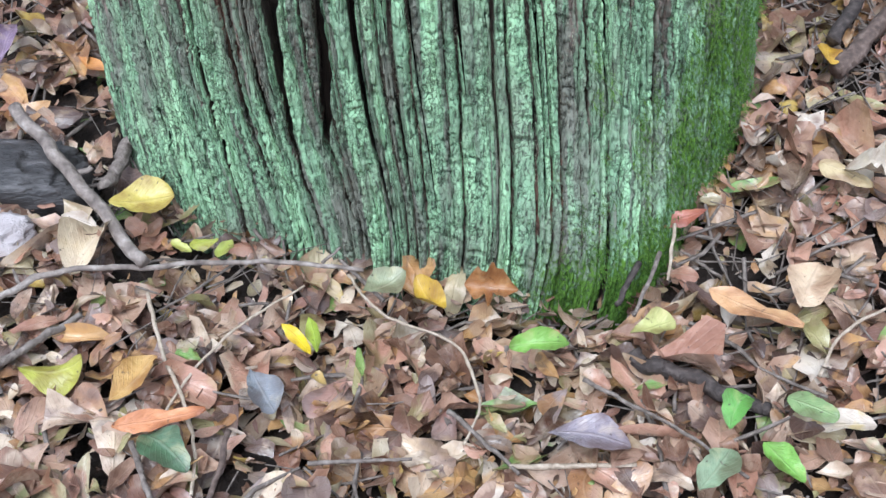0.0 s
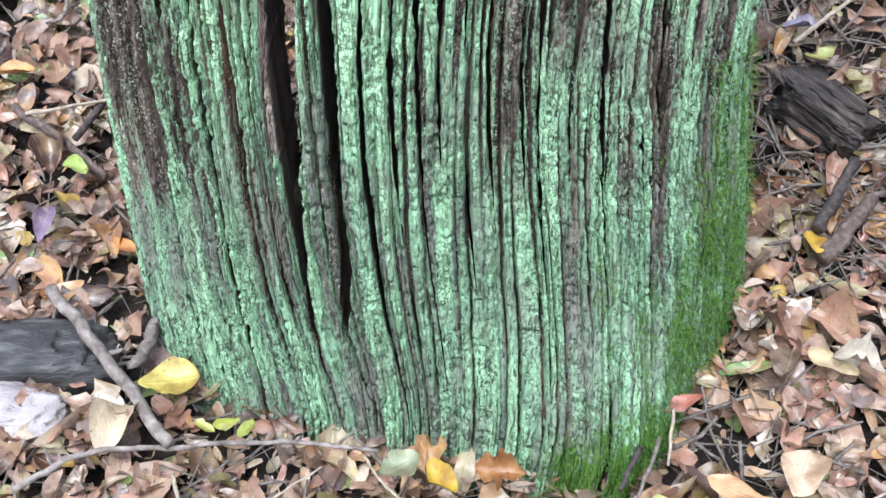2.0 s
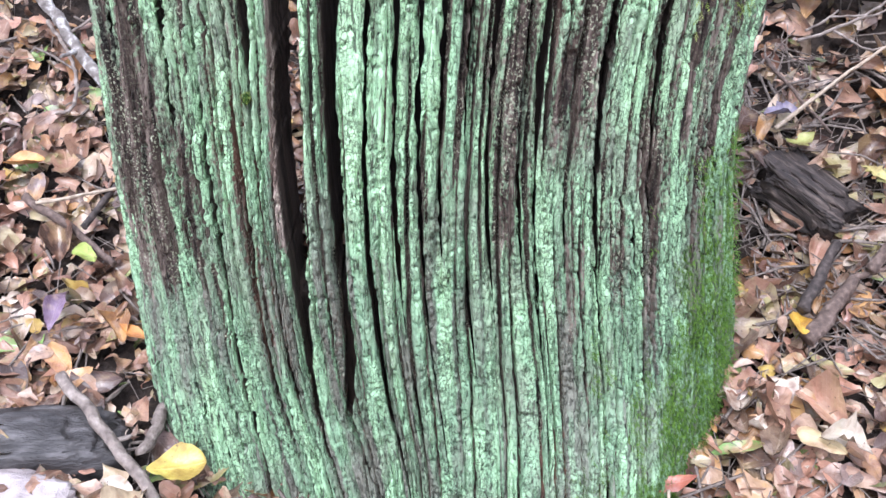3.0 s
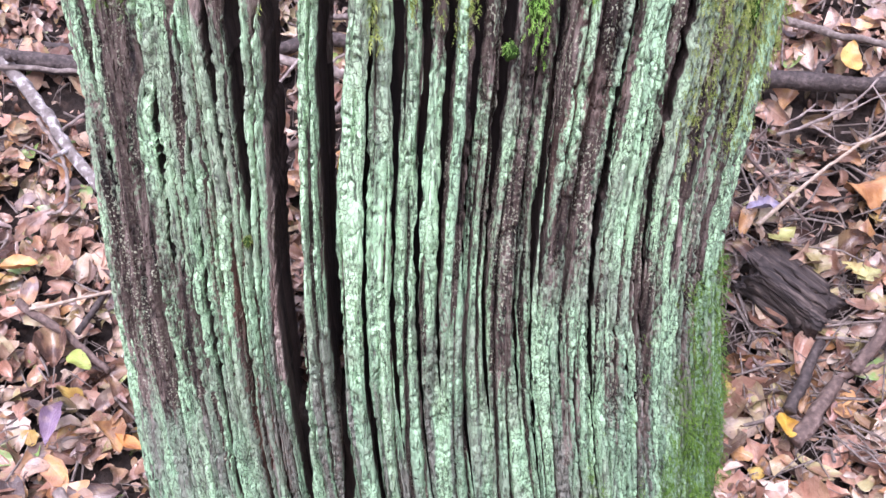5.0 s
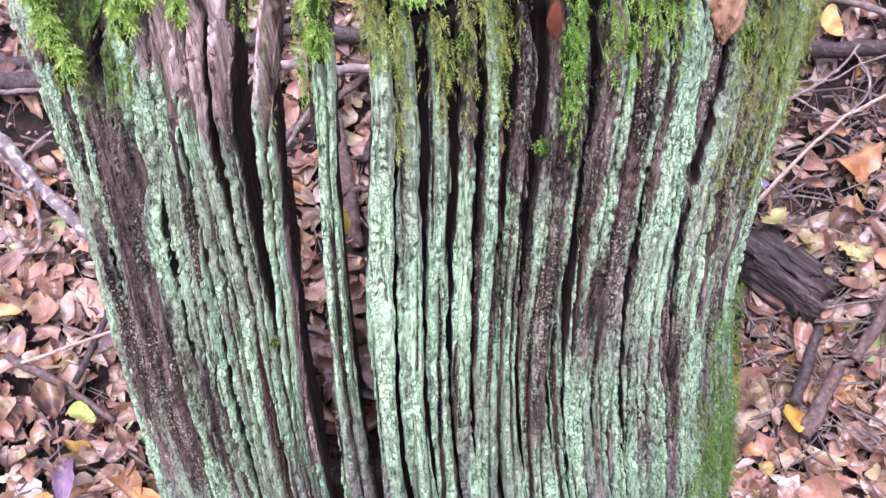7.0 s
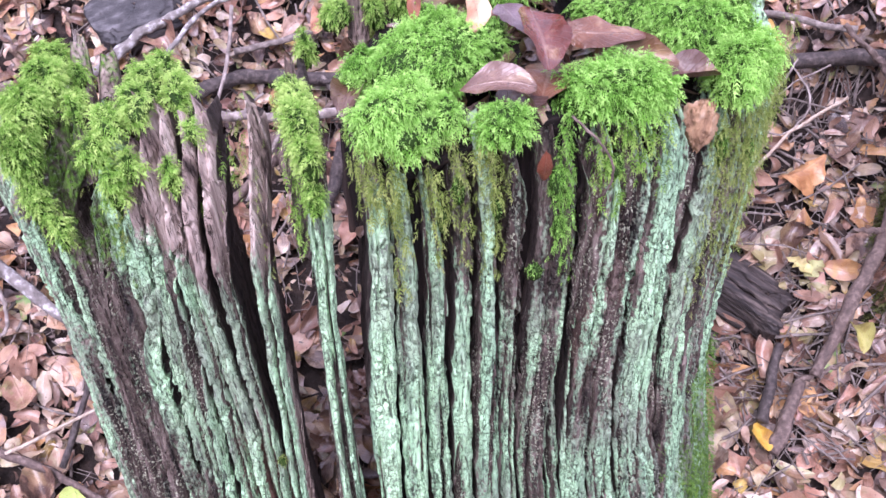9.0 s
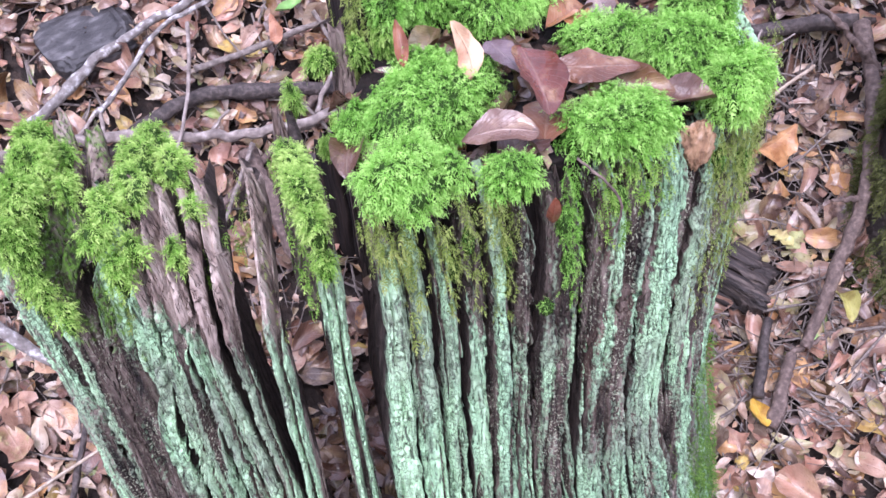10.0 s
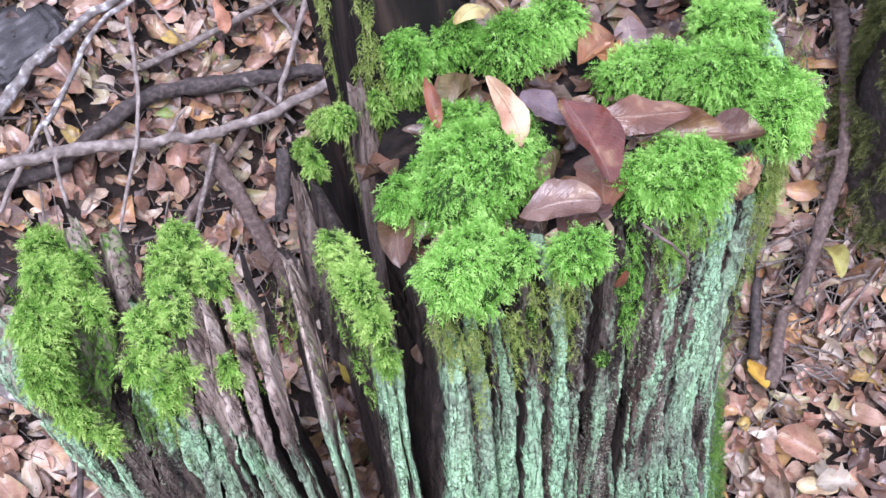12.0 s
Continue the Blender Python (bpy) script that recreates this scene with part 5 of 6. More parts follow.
TWIGS = [
    ("pale thin leaf stalk lying on leaves", [(-0.308, 0.727, 0.024), (-0.281, 0.657, 0.016), (-0.247, 0.593, 0.010), (-0.227, 0.54, 0.007), (-0.22, 0.492, 0.006)], 0.0022, PALE_STEM),
    ("straw-coloured dry stalk among fallen leaves", [(-0.274, 0.521, 0.007), (-0.257, 0.601, 0.009), (-0.233, 0.653, 0.012), (-0.2, 0.696, 0.016), (-0.146, 0.741, 0.02)], 0.0016, PALE_STEM),
    ("grey twig half buried in leaves", [(-0.445, 0.623, 0.02), (-0.404, 0.664, 0.019), (-0.371, 0.699, 0.02)], 0.0045, GREY_BARK),
    ("curved tan stalk lying on leaves", [(-0.101, 0.755, 0.024), (-0.079, 0.72, 0.02), (-0.049, 0.693, 0.018), (0.011, 0.662, 0.017), (0.032, 0.61, 0.014), (0.034, 0.583, 0.012), (0.019, 0.543, 0.010)], 0.0017, PALE_STEM),
    ("grey twig lying on leaves", [(0.006, 0.582, 0.012), (0.033, 0.55, 0.012), (0.068, 0.51, 0.012)], 0.0026, GREY_BARK),
    ("thin brown twig lying on leaves", [(0.134, 0.613, 0.020), (0.168, 0.586, 0.022), (0.215, 0.548, 0.026), (0.264, 0.493, 0.031)], 0.0022, GREY_BARK),
    ("straight straw-coloured stalk on leaves", [(0.348, 0.591, 0.050), (0.384, 0.639, 0.060), (0.463, 0.674, 0.078)], 0.0018, PALE_STEM),
    ("grey twig lying across leaves", [(-0.122, 0.524, 0.008), (-0.028, 0.528, 0.010)], 0.0022, GREY_BARK),
    ("pale twig lying across leaves", [(0.059, 0.518, 0.012), (0.171, 0.513, 0.022)], 0.0026, PALE_STEM),
    ("brown twig among leaves", [(-0.199, 0.56, 0.008), (-0.204, 0.494, 0.006), (-0.22, 0.44, 0.006)], 0.003, BROWN_BARK),
    ("pale grey twig among leaves", [(-0.286, 0.545, 0.010), (-0.250, 0.478, 0.008)], 0.003, GREY_BARK),
    ("grey twig leaning on the stump's foot", [(0.226, 0.75, 0.060), (0.19, 0.68, 0.038)], 0.0026, GREY_BARK),
    ("thin pale twig leaning on the stump's foot", [(0.243, 0.777, 0.075), (0.229, 0.719, 0.050)], 0.0020, PALE_STEM),
    ("dark twig at the stump's foot", [(0.204, 0.744, 0.05), (0.175, 0.696, 0.038)], 0.0035, DARK_BARK),
    ("grey twig lying across the slope", [(-0.73, 1.62, 0.425), (-0.583, 1.631, 0.41)], 0.005, GREY_BARK),
    ("straw-coloured dry stalk on the slope", [(-0.60, 1.225, 0.20), (-0.459, 1.273, 0.205)], 0.0028, PALE_STEM),
    ("dark twig among leaves", [(-0.624, 1.244, 0.20), (-0.545, 1.198, 0.175), (-0.473, 1.141, 0.15)], 0.0065, BROWN_BARK),
    ("dark twig beside the stump", [(-0.529, 1.199, 0.175), (-0.475, 1.323, 0.225)], 0.005, DARK_BARK),
    ("long straw-coloured stalk on the bank", [(0.48, 1.29, 0.285), (0.564, 1.341, 0.324), (0.654, 1.384, 0.369), (0.76, 1.40, 0.41)], 0.0032, PALE_STEM),
    ("brown twig on the bank", [(0.495, 1.43, 0.34), (0.538, 1.334, 0.30), (0.561, 1.279, 0.282)], 0.003, BROWN_BARK),
    ("pale grey branch lying on the bank", [(0.56, 1.67, 0.49), (0.679, 1.593, 0.475), (0.82, 1.50, 0.465)], 0.0075, GREY_BARK),
    ("dark log lying across the bank", [(0.36, 1.60, 0.40), (0.631, 1.537, 0.415), (0.90, 1.45, 0.43)], 0.017, DARK_BARK),
    ("bent dark branch lying beside a mossy trunk", [(0.87, 1.44, 0.43), (0.835, 1.35, 0.395), (0.79, 1.28, 0.375), (0.705, 1.172, 0.325), (0.63, 1.11, 0.265), (0.548, 1.045, 0.195)], 0.012, BROWN_BARK),
    ("long pale bent branch lying behind the stump", [(-0.60, 1.70, 0.44), (-0.425, 1.695, 0.436), (-0.337, 1.691, 0.425), (-0.188, 1.657, 0.40), (-0.078, 1.638, 0.392), (0.094, 1.642, 0.405), (0.19, 1.66, 0.42)], 0.0098, BRANCH_BARK),
    ("dark branch lying behind the stump", [(-0.34, 1.70, 0.40), (-0.194, 1.737, 0.425), (-0.056, 1.713, 0.412), (0.101, 1.674, 0.40), (0.30, 1.64, 0.39)], 0.013, DARK_BARK),
    ("dark branch under a paler one", [(-0.75, 1.72, 0.43), (-0.39, 1.694, 0.40), (-0.331, 1.696, 0.395)], 0.012, DARK_BARK),
    ("thin pale upright twig behind the stump", [(-0.17, 1.813, 0.519), (-0.213, 1.693, 0.439), (-0.315, 1.56, 0.34)], 0.0036, BRANCH_BARK),
    ("thin grey twig behind the stump", [(-0.13, 1.622, 0.39), (-0.209, 1.535, 0.32)], 0.0045, GREY_BARK),
    ("grey twig standing over the litter", [(0.11, 1.77, 0.49), (0.046, 1.705, 0.446), (-0.015, 1.644, 0.40)], 0.005, BRANCH_BARK),
    ("lichened twig on the slope", [(-0.352, 1.721, 0.453), (-0.304, 1.753, 0.471), (-0.218, 1.82, 0.514), (-0.12, 1.85, 0.53)], 0.005, LICHEN_BARK),
    ("pale twig with a side shoot", [(-0.45, 1.645, 0.40), (-0.344, 1.73, 0.458)], 0.004, BRANCH_BARK),
    ("thin pale twig hanging over the litter", [(-0.342, 1.726, 0.455), (-0.361, 1.621, 0.38)], 0.0035, BRANCH_BARK),
    ("grey twig behind the stump", [(0.037, 1.80, 0.49), (0.056, 1.708, 0.439)], 0.004, GREY_BARK),
    ("brown twig under the branches", [(-0.047, 1.697, 0.425), (-0.001, 1.621, 0.37)], 0.004, GREY_BARK),
    ("brown crooked branch under the branches", [(-0.25, 1.55, 0.30), (-0.096, 1.636, 0.36), (0.03, 1.71, 0.41)], 0.008, BROWN_BARK),
    ("grey branch on the slope", [(-0.18, 1.77, 0.455), (-0.036, 1.782, 0.465), (0.16, 1.79, 0.48)], 0.006, GREY_BARK),
    ("branch crusted with white lichen", [(-0.76, 1.68, 0.44), (-0.654, 1.565, 0.38), (-0.589, 1.485, 0.33), (-0.49, 1.385, 0.265)], 0.0115, LICHEN_BARK),
    ("branch patched with white lichen", [(-0.46, 1.74, 0.45), (-0.329, 1.811, 0.492), (-0.245, 1.841, 0.51), (-0.13, 1.88, 0.53)], 0.009, LICHEN_BARK),
    ("dark brown log behind the stump", [(-0.95, 1.65, 0.46), (-0.724, 1.658, 0.425), (-0.52, 1.66, 0.40)], 0.021, DARK_BARK),
    ("bark-covered log behind the stump", [(-0.14, 1.64, 0.365), (-0.128, 1.568, 0.325), (-0.118, 1.48, 0.26), (-0.112, 1.42, 0.19)], 0.015, BROWN_BARK),
    ("dark stub of wood behind the stump", [(-0.035, 1.585, 0.36), (-0.08, 1.52, 0.29)], 0.013, DARK_BARK),
    ("dark grey stick among leaves", [(0.455, 1.02, 0.15), (0.53, 1.11, 0.195)], 0.009, DARK_BARK),
    ("dark brown stick among leaves", [(0.455, 0.975, 0.138), (0.535, 1.055, 0.178)], 0.012, BROWN_BARK),
    ("blackened stick half buried in leaves", [(0.184, 0.641, 0.021), (0.226, 0.615, 0.024), (0.30, 0.568, 0.031)], 0.009, DARK_BARK),
]
for n, (label, pts, r, mat) in enumerate(TWIGS):
    name = "twig" if r < 0.006 else ("stick" if r < 0.0095 else "branch")
    made = stick(name, label, name, pts, r, r * 0.75, mat, 10 + n)
    if label.startswith("bent dark branch"):
        stick("side_branch", "", "", [(0.85, 1.355, 0.400), (0.826, 1.39, 0.435), (0.80, 1.42, 0.47), (0.765, 1.46, 0.505)], 0.007, 0.004, mat, 98, parent=made)
    if r >= 0.0095:
        p, q = np.array(pts[len(pts) // 2]), np.array(pts[len(pts) // 2 - 1])
        d = (p - q) / np.linalg.norm(p - q)
        away = np.array([-d[1], d[0], 0.5]) * (1 if n % 2 else -1) * (1, 1, 1 if n % 2 else -1)
        stick("side_shoot", "", "", [p, p + d * 0.012 + away * (r + 0.012), p + d * 0.03 + away * (r + 0.034)], r * 0.4, r * 0.2, mat, 60 + n, parent=made)

spray = stick("twig", "thin bare branching twig sticking out over the bank", "twig", [(0.544, 1.436, 0.365), (0.596, 1.441, 0.381), (0.651, 1.453, 0.402), (0.685, 1.467, 0.42), (0.712, 1.486, 0.438)], 0.0028, 0.0018, BRANCH_BARK, 91)
stick("side_shoot", "", "", [(0.597, 1.465, 0.393), (0.637, 1.453, 0.399), (0.662, 1.447, 0.402), (0.699, 1.455, 0.418), (0.755, 1.455, 0.436)], 0.0018, 0.0013, BRANCH_BARK, 92, parent=spray)
stick("side_shoot", "", "", [(0.596, 1.441, 0.381), (0.628, 1.399, 0.369), (0.651, 1.387, 0.37), (0.685, 1.398, 0.386), (0.704, 1.416, 0.40), (0.708, 1.438, 0.413), (0.701, 1.475, 0.43)], 0.0018, 0.0013, BRANCH_BARK, 93, parent=spray)
stick("side_shoot", "", "", [(0.56, 1.456, 0.374), (0.59, 1.462, 0.388), (0.612, 1.472, 0.401)], 0.0021, 0.0016, BRANCH_BARK, 94, parent=spray)
hook = stick("twig", "thin hooked grey twig lying over the slope", "twig", [(-0.656, 1.552, 0.358), (-0.628, 1.52, 0.336), (-0.601, 1.478, 0.309), (-0.587, 1.434, 0.285), (-0.591, 1.399, 0.269), (-0.611, 1.392, 0.266)], 0.0036, 0.0028, BRANCH_BARK, 95)
stick("side_shoot", "", "", [(-0.628, 1.522, 0.337), (-0.606, 1.552, 0.349), (-0.575, 1.58, 0.362)], 0.003, 0.002, BRANCH_BARK, 96, parent=hook)

stick("twig", "curled dry brown stalk hanging over the stump's rim", "twig", [(0.078, 0.868, 0.866), (0.090, 0.846, 0.858), (0.101, 0.838, 0.840), (0.103, 0.838, 0.818), (0.096, 0.842, 0.800)], 0.0012, 0.0009, BROWN_BARK, 97)

# loose bits of twig between the leaves
tv, tf = [], []
for n in range(3600):
    x, y = rng.uniform(-1.1, 1.2), rng.uniform(0.35, 2.3)
    if 2950 < n <= 2990:
        x, y = rng.normal(0.30, 0.05), rng.normal(0.77, 0.05)
    if n > 3000:
        x, y = rng.uniform(0.42, 0.85), rng.uniform(0.95, 1.5)
    if inside_stump(x, y, 0.01):
        continue
    ln, yaw, r = rng.uniform(0.02, 0.06) * (1 + rng.uniform() ** 4 * 3.2), rng.uniform(0, 6.28), 0.0006 + 0.0024 * rng.uniform() ** 2
    d = np.array([math.cos(yaw), math.sin(yaw)]) * ln / 2
    a = np.array([x - d[0], y - d[1], 0]); b = np.array([x + d[0], y + d[1], 0])
    a[2], b[2] = ground_z(a[0], a[1]) + rng.uniform(0.012, 0.035), ground_z(b[0], b[1]) + rng.uniform(0.012, 0.035)
    c = (a + b) / 2 + rng.normal(0, ln * 0.05, 3)
    side = np.array([-d[1], d[0], 0]) / (ln / 2)
    start = sum(len(q) for q in tv)
    ring = []
    for q, k in ((a, 1.0), (c, 0.9), (b, 0.6)):
        for ang in range(5):
            th = ang * 2 * math.pi / 5
            ring.append(q + r * k * (math.cos(th) * side + math.sin(th) * np.array([0, 0, 1.0])))
    tv.append(np.array(ring))
    tf.append(grid_faces(3, 5, True) + start)
tagged(new("twig_litter", fast_mesh("twig_litter", np.concatenate(tv), np.concatenate(tf), GREY_BARK)), "short broken twigs scattered among the leaves", "twigs", kind="stuff")


# ---- wood and trunks beside the stump ----
def chunk(name, label, category, centre, radii, turn, mat, seed, rough=0.18, tilt=0.0, box=0.55):
    """A broken lump of wood with worn edges."""
    th = np.linspace(0.001, math.pi - 0.001, 44)[:, None]
    ph = np.linspace(0, 2 * math.pi, 64, endpoint=False)[None, :]
    d = np.stack([np.sin(th) * np.cos(ph), np.sin(th) * np.sin(ph), np.cos(th) + 0 * ph], -1)
    sq = np.sign(d) * np.abs(d) ** box
    lump = 1 + rough * vnoise(d[..., 0] * 2 + seed, d[..., 1] * 2, d[..., 2] * 2, 81) + rough * 0.45 * vnoise(d[..., 0] * 14 + seed, d[..., 1] * 2.5, d[..., 2] * 14, 82) + rough * 0.35 * vnoise(d[..., 0] * 26 + seed, d[..., 1] * 5, d[..., 2] * 26, 83)
    me = fast_mesh(name, (sq * np.array(radii) * lump[..., None]).reshape(-1, 3), grid_faces(44, 64, True), mat)
    ob = new(name, me)
    ob.matrix_basis = pose(*centre, tilt, 0, turn)
    return tagged(ob, label, category)


th, ph = np.linspace(0.001, math.pi - 0.001, 40)[:, None], np.linspace(0, 2 * math.pi, 56, endpoint=False)[None, :]
d = np.stack([np.sin(th) * np.cos(ph), np.sin(th) * np.sin(ph), np.cos(th) + 0 * ph], -1)
lump = 1 + 0.22 * vnoise(d[..., 0] * 3, d[..., 1] * 3, d[..., 2] * 3, 86) + 0.13 * vnoise(d[..., 0] * 8, d[..., 1] * 8, d[..., 2] * 8, 87)
lump = lump + 0.12 * vnoise(d[..., 0] * 22, d[..., 1] * 22, d[..., 2] * 9, 88)
crumb = np.array([0.214, 0.908, 0.803]) + d * np.array([0.016, 0.011, 0.024]) * lump[..., None]
part("crumbled_rot", fast_mesh("crumbled_rot", crumb.reshape(-1, 3), grid_faces(40, 56, True), bark_material("crumbled_rot", (0.12, 0.06, 0.035), (0.40, 0.24, 0.13), (0.60, 0.44, 0.31), 0.9, (1, 1, 0.45), 150)), stump, "orange-brown crumbled rotten wood at the rim")

chunk("wood_chunk", "charred dark chunk of wood with open grain, lying in leaves", "wood", (0.516, 1.208, 0.216), (0.046, 0.066, 0.024), 38, CHAR, 1, 0.30, 14, 0.45)
burnt = bpy.data.objects["wood_chunk"]
for n, (x, y, ln) in enumerate(((-0.026, 0.004, 0.050), (-0.004, -0.006, 0.056), (0.020, 0.006, 0.046))):
    a = np.linspace(0, 2 * math.pi, 10, endpoint=False)[None, :]
    v = np.linspace(-1, 1, 24)[:, None]
    w = np.sqrt(np.clip(1 - np.abs(v) ** 5, 0, 1)) * (1 + 0.25 * vnoise(v * 6, a * 2, n, 97))
    pts = np.stack([x + 0.009 * w * np.cos(a) + 0.003 * vnoise(v * 3, n, 0, 98), y + ln * v + 0 * a, 0.021 + 0.005 * w * np.sin(a)], -1)
    part("split_layer", fast_mesh("split_layer", pts.reshape(-1, 3), grid_faces(24, 10, True), CHAR), burnt)
chunk("log", "weathered dark grey log half buried in soil", "log", (-0.555, 0.888, 0.030), (0.145, 0.046, 0.048), 4, WET_LOG, 2, 0.12)
chunk("stone", "pale wet stone lying in leaves", "stone", (-0.545, 0.815, 0.022), (0.105, 0.036, 0.036), -6, PALE_STONE, 3, 0.15, 0, 0.8)
chunk("wood_slab", "flat blackened slab of wood on the slope", "wood", (-0.335, 1.87, 0.50), (0.075, 0.055, 0.02), 20, WET_LOG, 4, 0.15, 20)


def mossy_trunk():
    th = np.linspace(0, 1, 60)[:, None]
    ph = np.linspace(0, 2 * math.pi, 90, endpoint=False)[None, :]
    r = 0.16 * (1 + 0.25 * np.exp(-th * 5) + 0.09 * vnoise(np.cos(ph) * 3, np.sin(ph) * 3, th * 2.5, 91) + 0.03 * vnoise(np.cos(ph) * 12, np.sin(ph) * 12, th * 6, 92))
    x, y, z = 0.905 + r * np.cos(ph), 1.135 + r * np.sin(ph), 0.15 + 0.55 * th + 0 * ph
    p = np.stack([x, y, z], -1)
    p = np.concatenate([p, np.broadcast_to(np.array([0.905, 1.135, 0.69]), p[:1].shape)], 0)
    ob = thing("mossy_trunk", "dark tree trunk base covered in dull moss", "tree trunk")
    part("bark", fast_mesh("bark", p.reshape(-1, 3), grid_faces(61, 90, True), DARK_BARK), ob, "dark damp bark")
    n = 12000
    a, t = rng.uniform(math.pi * 0.55, math.pi * 1.75, n), rng.uniform(0.05, 1, n)
    rr2 = 0.16 * (1 + 0.25 * np.exp(-t * 5)) + 0.010 + 0.006 * vnoise(a * 4, t * 6, 0, 95)
    at = np.stack([0.905 + rr2 * np.cos(a), 1.135 + rr2 * np.sin(a), 0.15 + 0.55 * t], -1)
    keep = vnoise(a * 5, t * 8, 0, 93) > -0.3
    at, a = at[keep], a[keep]
    up = np.stack([np.cos(a), np.sin(a), 0 * a - 0.4], -1) + rng.normal(size=at.shape) * 0.4
    part("moss_fleece", sprigs_mesh("moss_fleece", at, up, 0.016 * rng.uniform(0.6, 1.4, len(at)), moss_material("dull_moss", (0.02, 0.026, 0.009), (0.075, 0.088, 0.026), (0.2, 0.21, 0.07)), 94), ob, "dull olive moss")


mossy_trunk()

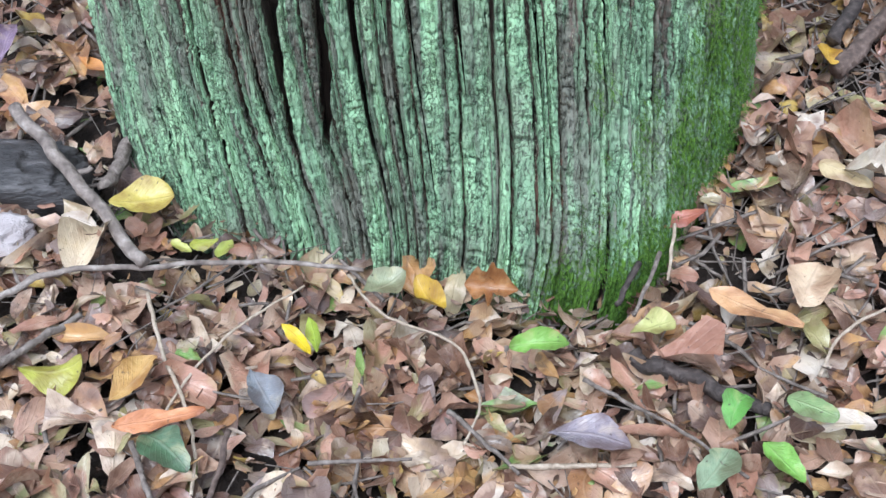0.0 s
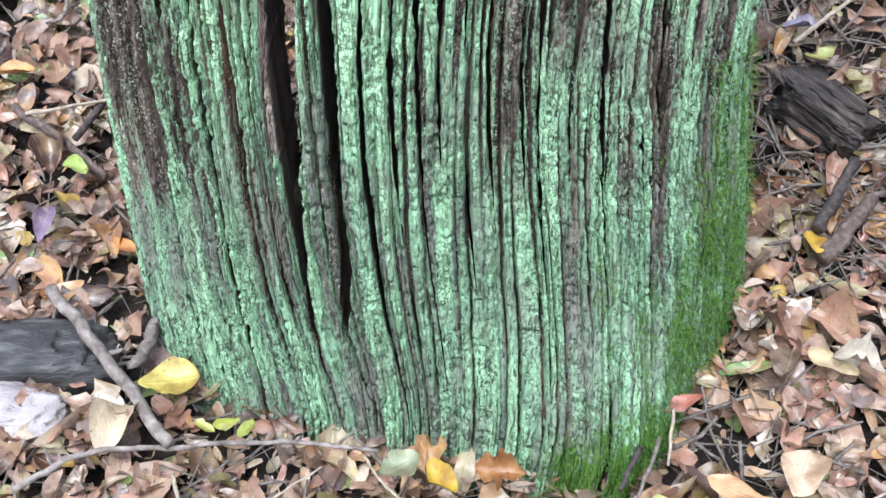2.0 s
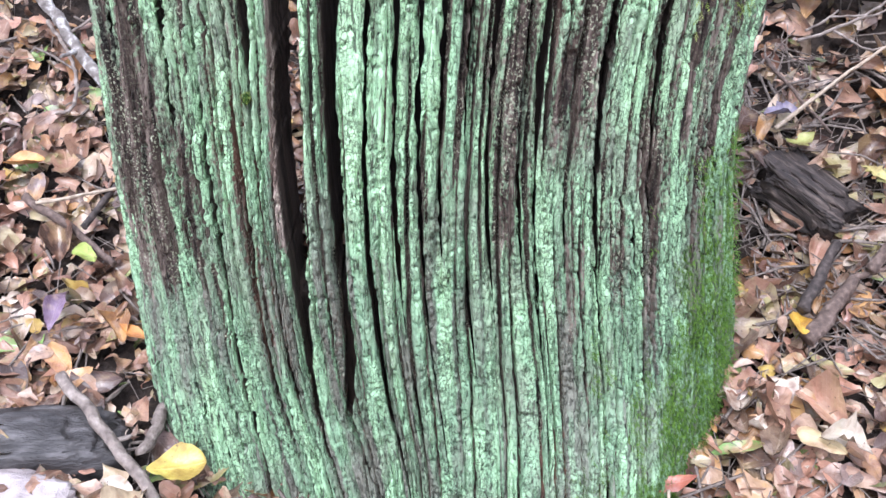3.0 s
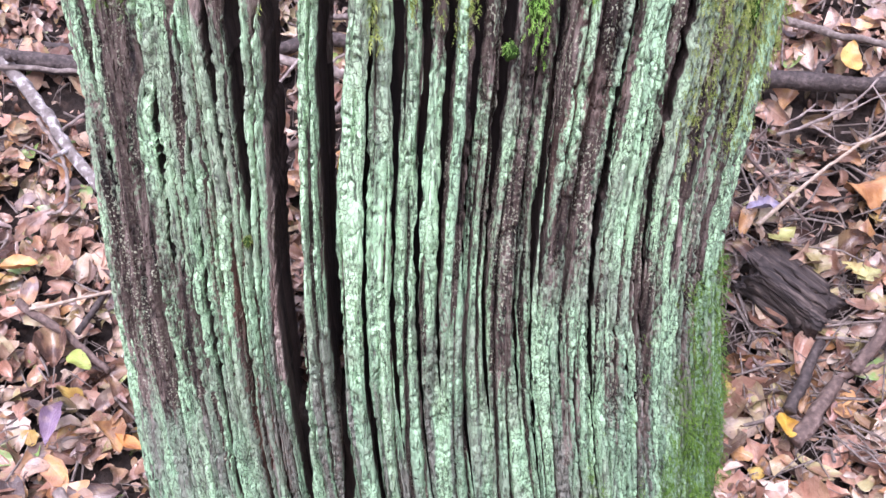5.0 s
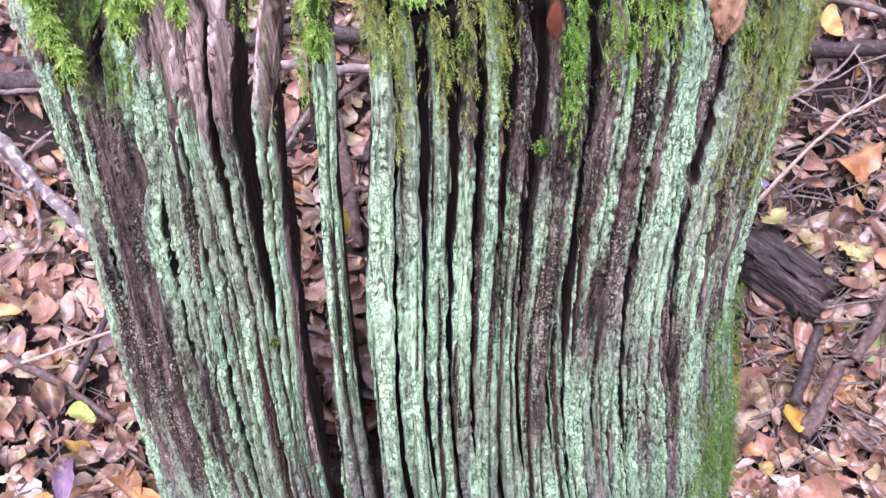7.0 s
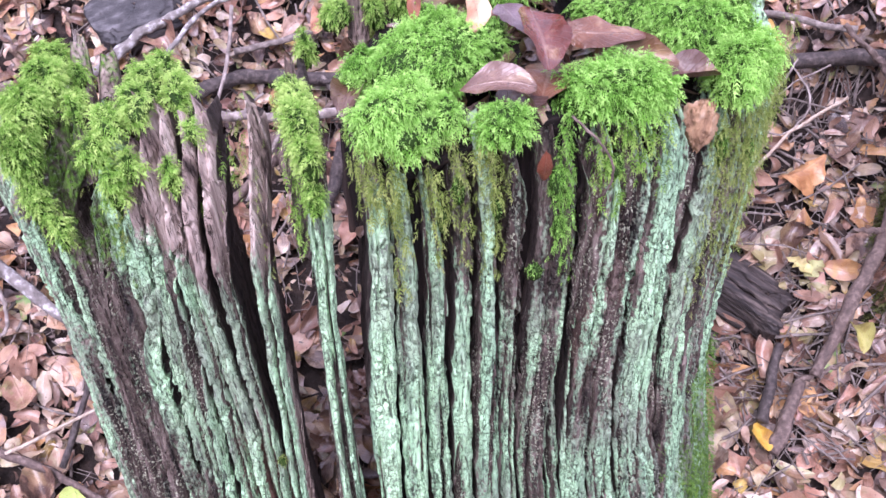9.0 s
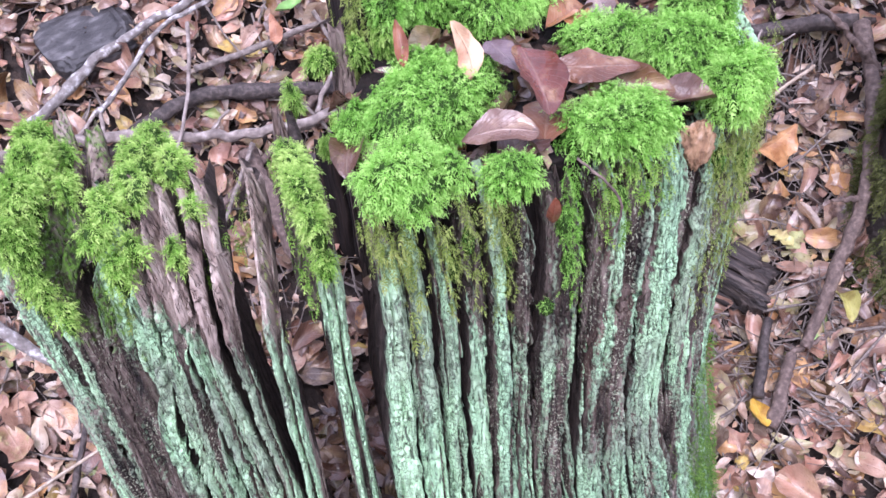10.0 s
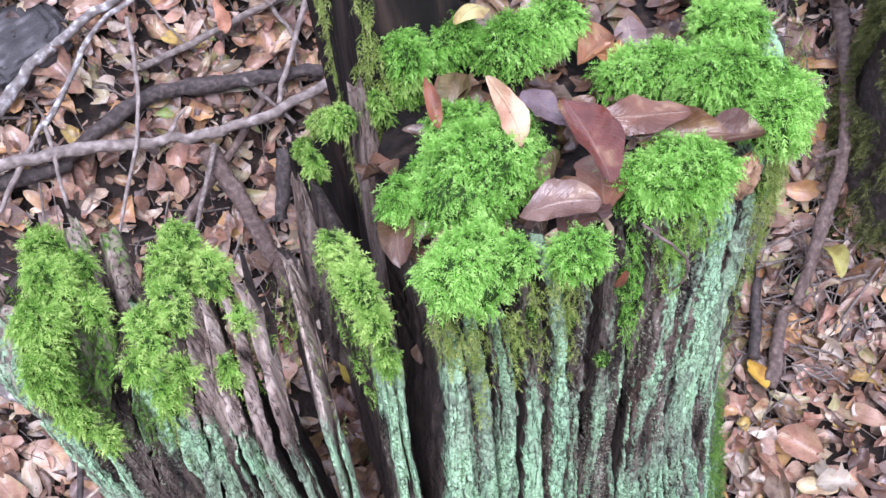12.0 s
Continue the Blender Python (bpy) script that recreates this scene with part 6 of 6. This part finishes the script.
# ---- single leaves ----
LEAVES = [
    # label, colour, place, length, yaw, kind, pitch, roll
    ("bright yellow narrow leaf on litter", (0.75, 0.55, 0.01), (-0.146, 0.663, 0.016), 0.050, -48, 1, 5, 15),
    ("fresh lime-green leaf on litter", (0.353, 0.459, 0.047), (-0.130, 0.668, 0.018), 0.046, -75, 1, 5, -10),
    ("fresh green leaf lying flat on the litter", (0.217, 0.407, 0.074), (0.095, 0.649, 0.026), 0.060, 4, 0, 0, 20),
    ("dry pinkish-red leaf leaning against the stump", (0.42, 0.14, 0.09), (0.250, 0.795, 0.062), 0.062, 6, 1, -12, 25),
    ("small yellowed leaf with brown edge", (0.62, 0.38, 0.05), (0.449, 0.997, 0.142), 0.055, 75, 0, 8, 10),
    ("yellow-green lobed leaf on the bank", (0.387, 0.407, 0.128), (0.518, 1.283, 0.262), 0.060, 30, 3, 0, 0),
    ("violet-grey dry leaf on litter", (0.22, 0.15, 0.22), (-0.531, 1.064, 0.124), 0.090, 92, 1, 0, 0),
    ("fresh yellow-green leaf on the litter", (0.336, 0.429, 0.092), (-0.516, 1.153, 0.152), 0.052, -40, 0, 0, 10),
    ("orange dry leaf beside the stump", (0.6, 0.27, 0.07), (-0.418, 1.037, 0.102), 0.070, -28, 1, 0, 0),
    ("tan oak-like leaf on the bank", (0.52, 0.27, 0.11), (0.665, 1.338, 0.325), 0.105, 20, 3, 0, 0),
    ("yellow-green curled leaf on litter", (0.412, 0.385, 0.11), (0.620, 1.064, 0.232), 0.070, 70, 0, 10, 0),
    ("bright green leaf on brown litter", (0.149, 0.37, 0.074), (0.265, 0.554, 0.040), 0.045, 60, 2, 0, 0),
    ("bright green leaf on brown litter", (0.2, 0.407, 0.065), (0.291, 0.497, 0.042), 0.048, -60, 0, 0, 0),
    ("dull green leaf on brown litter", (0.2, 0.296, 0.11), (0.328, 0.549, 0.050), 0.046, -30, 0, 0, 10),
    ("pale green leaf at the stump's foot", (0.285, 0.311, 0.182), (-0.062, 0.732, 0.026), 0.052, 35, 2, 0, 10),
    ("yellow leaf beside a grey stick", (0.55, 0.45, 0.1), (-0.333, 0.839, 0.050), 0.070, 15, 2, 5, 10),
    ("olive-yellow leaf on the litter", (0.45, 0.45, 0.07), (-0.375, 0.619, 0.024), 0.060, 10, 2, 0, 0),
    ("pale tan leaf on the litter", (0.66, 0.5, 0.34), (0.360, 0.688, 0.066), 0.070, 60, 2, 0, 0),
    ("cream leaf beside the stump", (0.56, 0.44, 0.24), (0.429, 0.826, 0.098), 0.060, -35, 0, 5, 12),
    ("orange-brown leaf at the stump's foot", (0.36, 0.17, 0.06), (0.051, 0.728, 0.024), 0.058, -8, 3, 0, 32),
    ("yellow and brown leaf at the stump's foot", (0.55, 0.36, 0.04), (-0.014, 0.714, 0.026), 0.055, 120, 0, 0, 0),
    ("orange dry leaf on the litter", (0.58, 0.24, 0.1), (-0.261, 0.563, 0.014), 0.085, 14, 1, 0, 10),
    ("tan dry leaf on the litter", (0.56, 0.34, 0.11), (-0.297, 0.611, 0.018), 0.065, 62, 2, 0, 0),
    ("pale blue-green leaf on the slope", (0.268, 0.296, 0.344), (-0.06, 1.88, 0.515), 0.075, 40, 2, 0, 0),
    ("fresh green leaf on the slope", (0.166, 0.355, 0.074), (0.0, 1.82, 0.49), 0.055, 20, 0, 0, 0),
    ("reddish tan leaf on the slope", (0.48, 0.24, 0.14), (-0.04, 1.79, 0.475), 0.095, 82, 1, 0, 0),
    ("small fresh lime leaf beside the stump", (0.421, 0.444, 0.074), (-0.262, 0.800, 0.022), 0.032, 20, 0, 0, 10),
    ("small fresh lime leaf beside the stump", (0.387, 0.429, 0.092), (-0.238, 0.790, 0.022), 0.030, 70, 0, 0, 0),
    ("small fresh lime leaf beside the stump", (0.455, 0.459, 0.11), (-0.285, 0.792, 0.024), 0.028, -30, 0, 10, 0),
    ("pale tan torn leaf beside a stick", (0.66, 0.54, 0.38), (-0.385, 0.792, 0.022), 0.080, 75, 0, 0, 5),
    ("dull blue-grey leaf on brown litter", (0.24, 0.25, 0.27), (-0.170, 0.595, 0.016), 0.060, -60, 2, 0, 0),
    ("small green leaf standing in litter", (0.217, 0.311, 0.083), (-0.080, 0.631, 0.018), 0.038, -80, 1, 0, 20),
    ("dark green leaf on brown litter", (0.0895, 0.163, 0.083), (-0.249, 0.530, 0.014), 0.062, -40, 0, 0, 0),
    ("pale green leaf on brown litter", (0.234, 0.311, 0.182), (0.233, 0.494, 0.036), 0.055, 50, 2, 0, 0),
    ("curled yellow-green leaf near the stump's foot", (0.45, 0.45, 0.16), (0.204, 0.656, 0.040), 0.050, 20, 2, 0, 0),
    ("long orange-tan leaf on litter", (0.58, 0.33, 0.16), (0.304, 0.668, 0.056), 0.095, -32, 1, 0, 0),
    ("grey-violet wet leaf on litter", (0.26, 0.22, 0.25), (0.131, 0.535, 0.026), 0.075, -12, 2, 0, 0),
    ("glossy white-patched leaf beside the stump", (0.50, 0.43, 0.34), (0.453, 0.816, 0.104), 0.062, -28, 3, 0, 10),
    ("grey-blue leaf on the bank", (0.285, 0.259, 0.362), (0.503, 1.335, 0.282), 0.060, 10, 3, 0, 0),
    ("orange leaf on the slope", (0.58, 0.3, 0.08), (-0.634, 1.296, 0.224), 0.060, 10, 0, 0, 0),
    ("yellow and green lobed leaf on the bank", (0.498, 0.444, 0.164), (0.600, 1.208, 0.248), 0.050, 110, 3, 0, 0),
    ("yellow-green lobed leaf beside charred wood", (0.421, 0.429, 0.182), (0.621, 1.198, 0.246), 0.052, 30, 3, 0, 10),
    ("yellow-brown leaf standing against a log", (0.55, 0.36, 0.08), (0.687, 1.535, 0.450), 0.062, 80, 0, -30, 0),
    ("small yellow leaf inside the hollow stump", (0.75, 0.58, 0.1), (-0.126, 1.10, 0.478), 0.036, 95, 1, -50, 10),
    # leaves on the stump's top
    ("pale tan dry leaf standing in the moss", (0.72, 0.47, 0.30), (0.030, 0.984, 0.908), 0.076, -98, 1, 6, 38),
    ("glossy red-brown leaf on the stump's top", (0.15, 0.042, 0.026), (0.072, 0.936, 0.897), 0.088, -98, 0, 4, -10),
    ("wet brown leaf lying on the stump's top", (0.17, 0.07, 0.035), (0.130, 0.942, 0.890), 0.072, -24, 0, 0, 14),
    ("glossy purple-brown leaf on the stump's top", (0.19, 0.11, 0.08), (0.026, 0.899, 0.886), 0.062, -19, 2, -4, 14),
    ("dark violet-grey curled leaf on the stump's top", (0.17, 0.12, 0.13), (0.066, 0.990, 0.892), 0.050, -80, 0, 0, 10),
    ("brown curled leaf beside moss on the stump", (0.158, 0.0744, 0.03), (0.155, 0.925, 0.868), 0.072, -28, 0, 0, 30),
    ("red-brown leaf hanging down the stump", (0.216, 0.062, 0.03), (0.050, 0.848, 0.835), 0.043, 80, 1, 70, 0),
    ("brown leaf on the stump's top", (0.259, 0.105, 0.035), (0.150, 1.045, 0.872), 0.062, 30, 2, 10, 0),
    ("grey-violet leaf on the stump's top", (0.216, 0.149, 0.13), (0.182, 1.035, 0.878), 0.055, 70, 0, 0, 0),
    ("brown leaf standing between moss cushions", (0.245, 0.0806, 0.03), (-0.012, 1.032, 0.90), 0.043, 80, 1, -40, 0),
    ("yellow-tipped pale leaf on the stump's back rim", (0.62, 0.52, 0.2), (0.060, 1.095, 0.915), 0.051, 30, 0, 20, 0),
    ("brown leaf on the stump's top", (0.144, 0.0558, 0.025), (0.035, 1.012, 0.88), 0.055, 10, 0, 0, 10),
    ("orange-brown leaf on the stump's top", (0.34, 0.15, 0.05), (0.160, 1.020, 0.880), 0.048, -30, 3, 0, 0),
    ("brown leaf on the stump's top", (0.18, 0.0744, 0.04), (0.075, 0.915, 0.872), 0.062, 60, 2, 0, 0),
    ("dark leaf on the stump's top", (0.0864, 0.0372, 0.025), (0.045, 0.90, 0.868), 0.062, 30, 2, 0, 0),
    ("dark leaf on the stump's top", (0.101, 0.0434, 0.025), (0.20, 0.915, 0.85), 0.055, -20, 2, 0, 0),
]
for n, (label, tone, at, length, yaw, kind, pitch, roll) in enumerate(LEAVES):
    fallen_leaf(label, tone, at, length, yaw, kind, pitch, roll, n + 1, curl=1.0 if at[2] < 0.6 else 0.7, rough=0.24 if "glossy" in label or "wet" in label else 0.38)
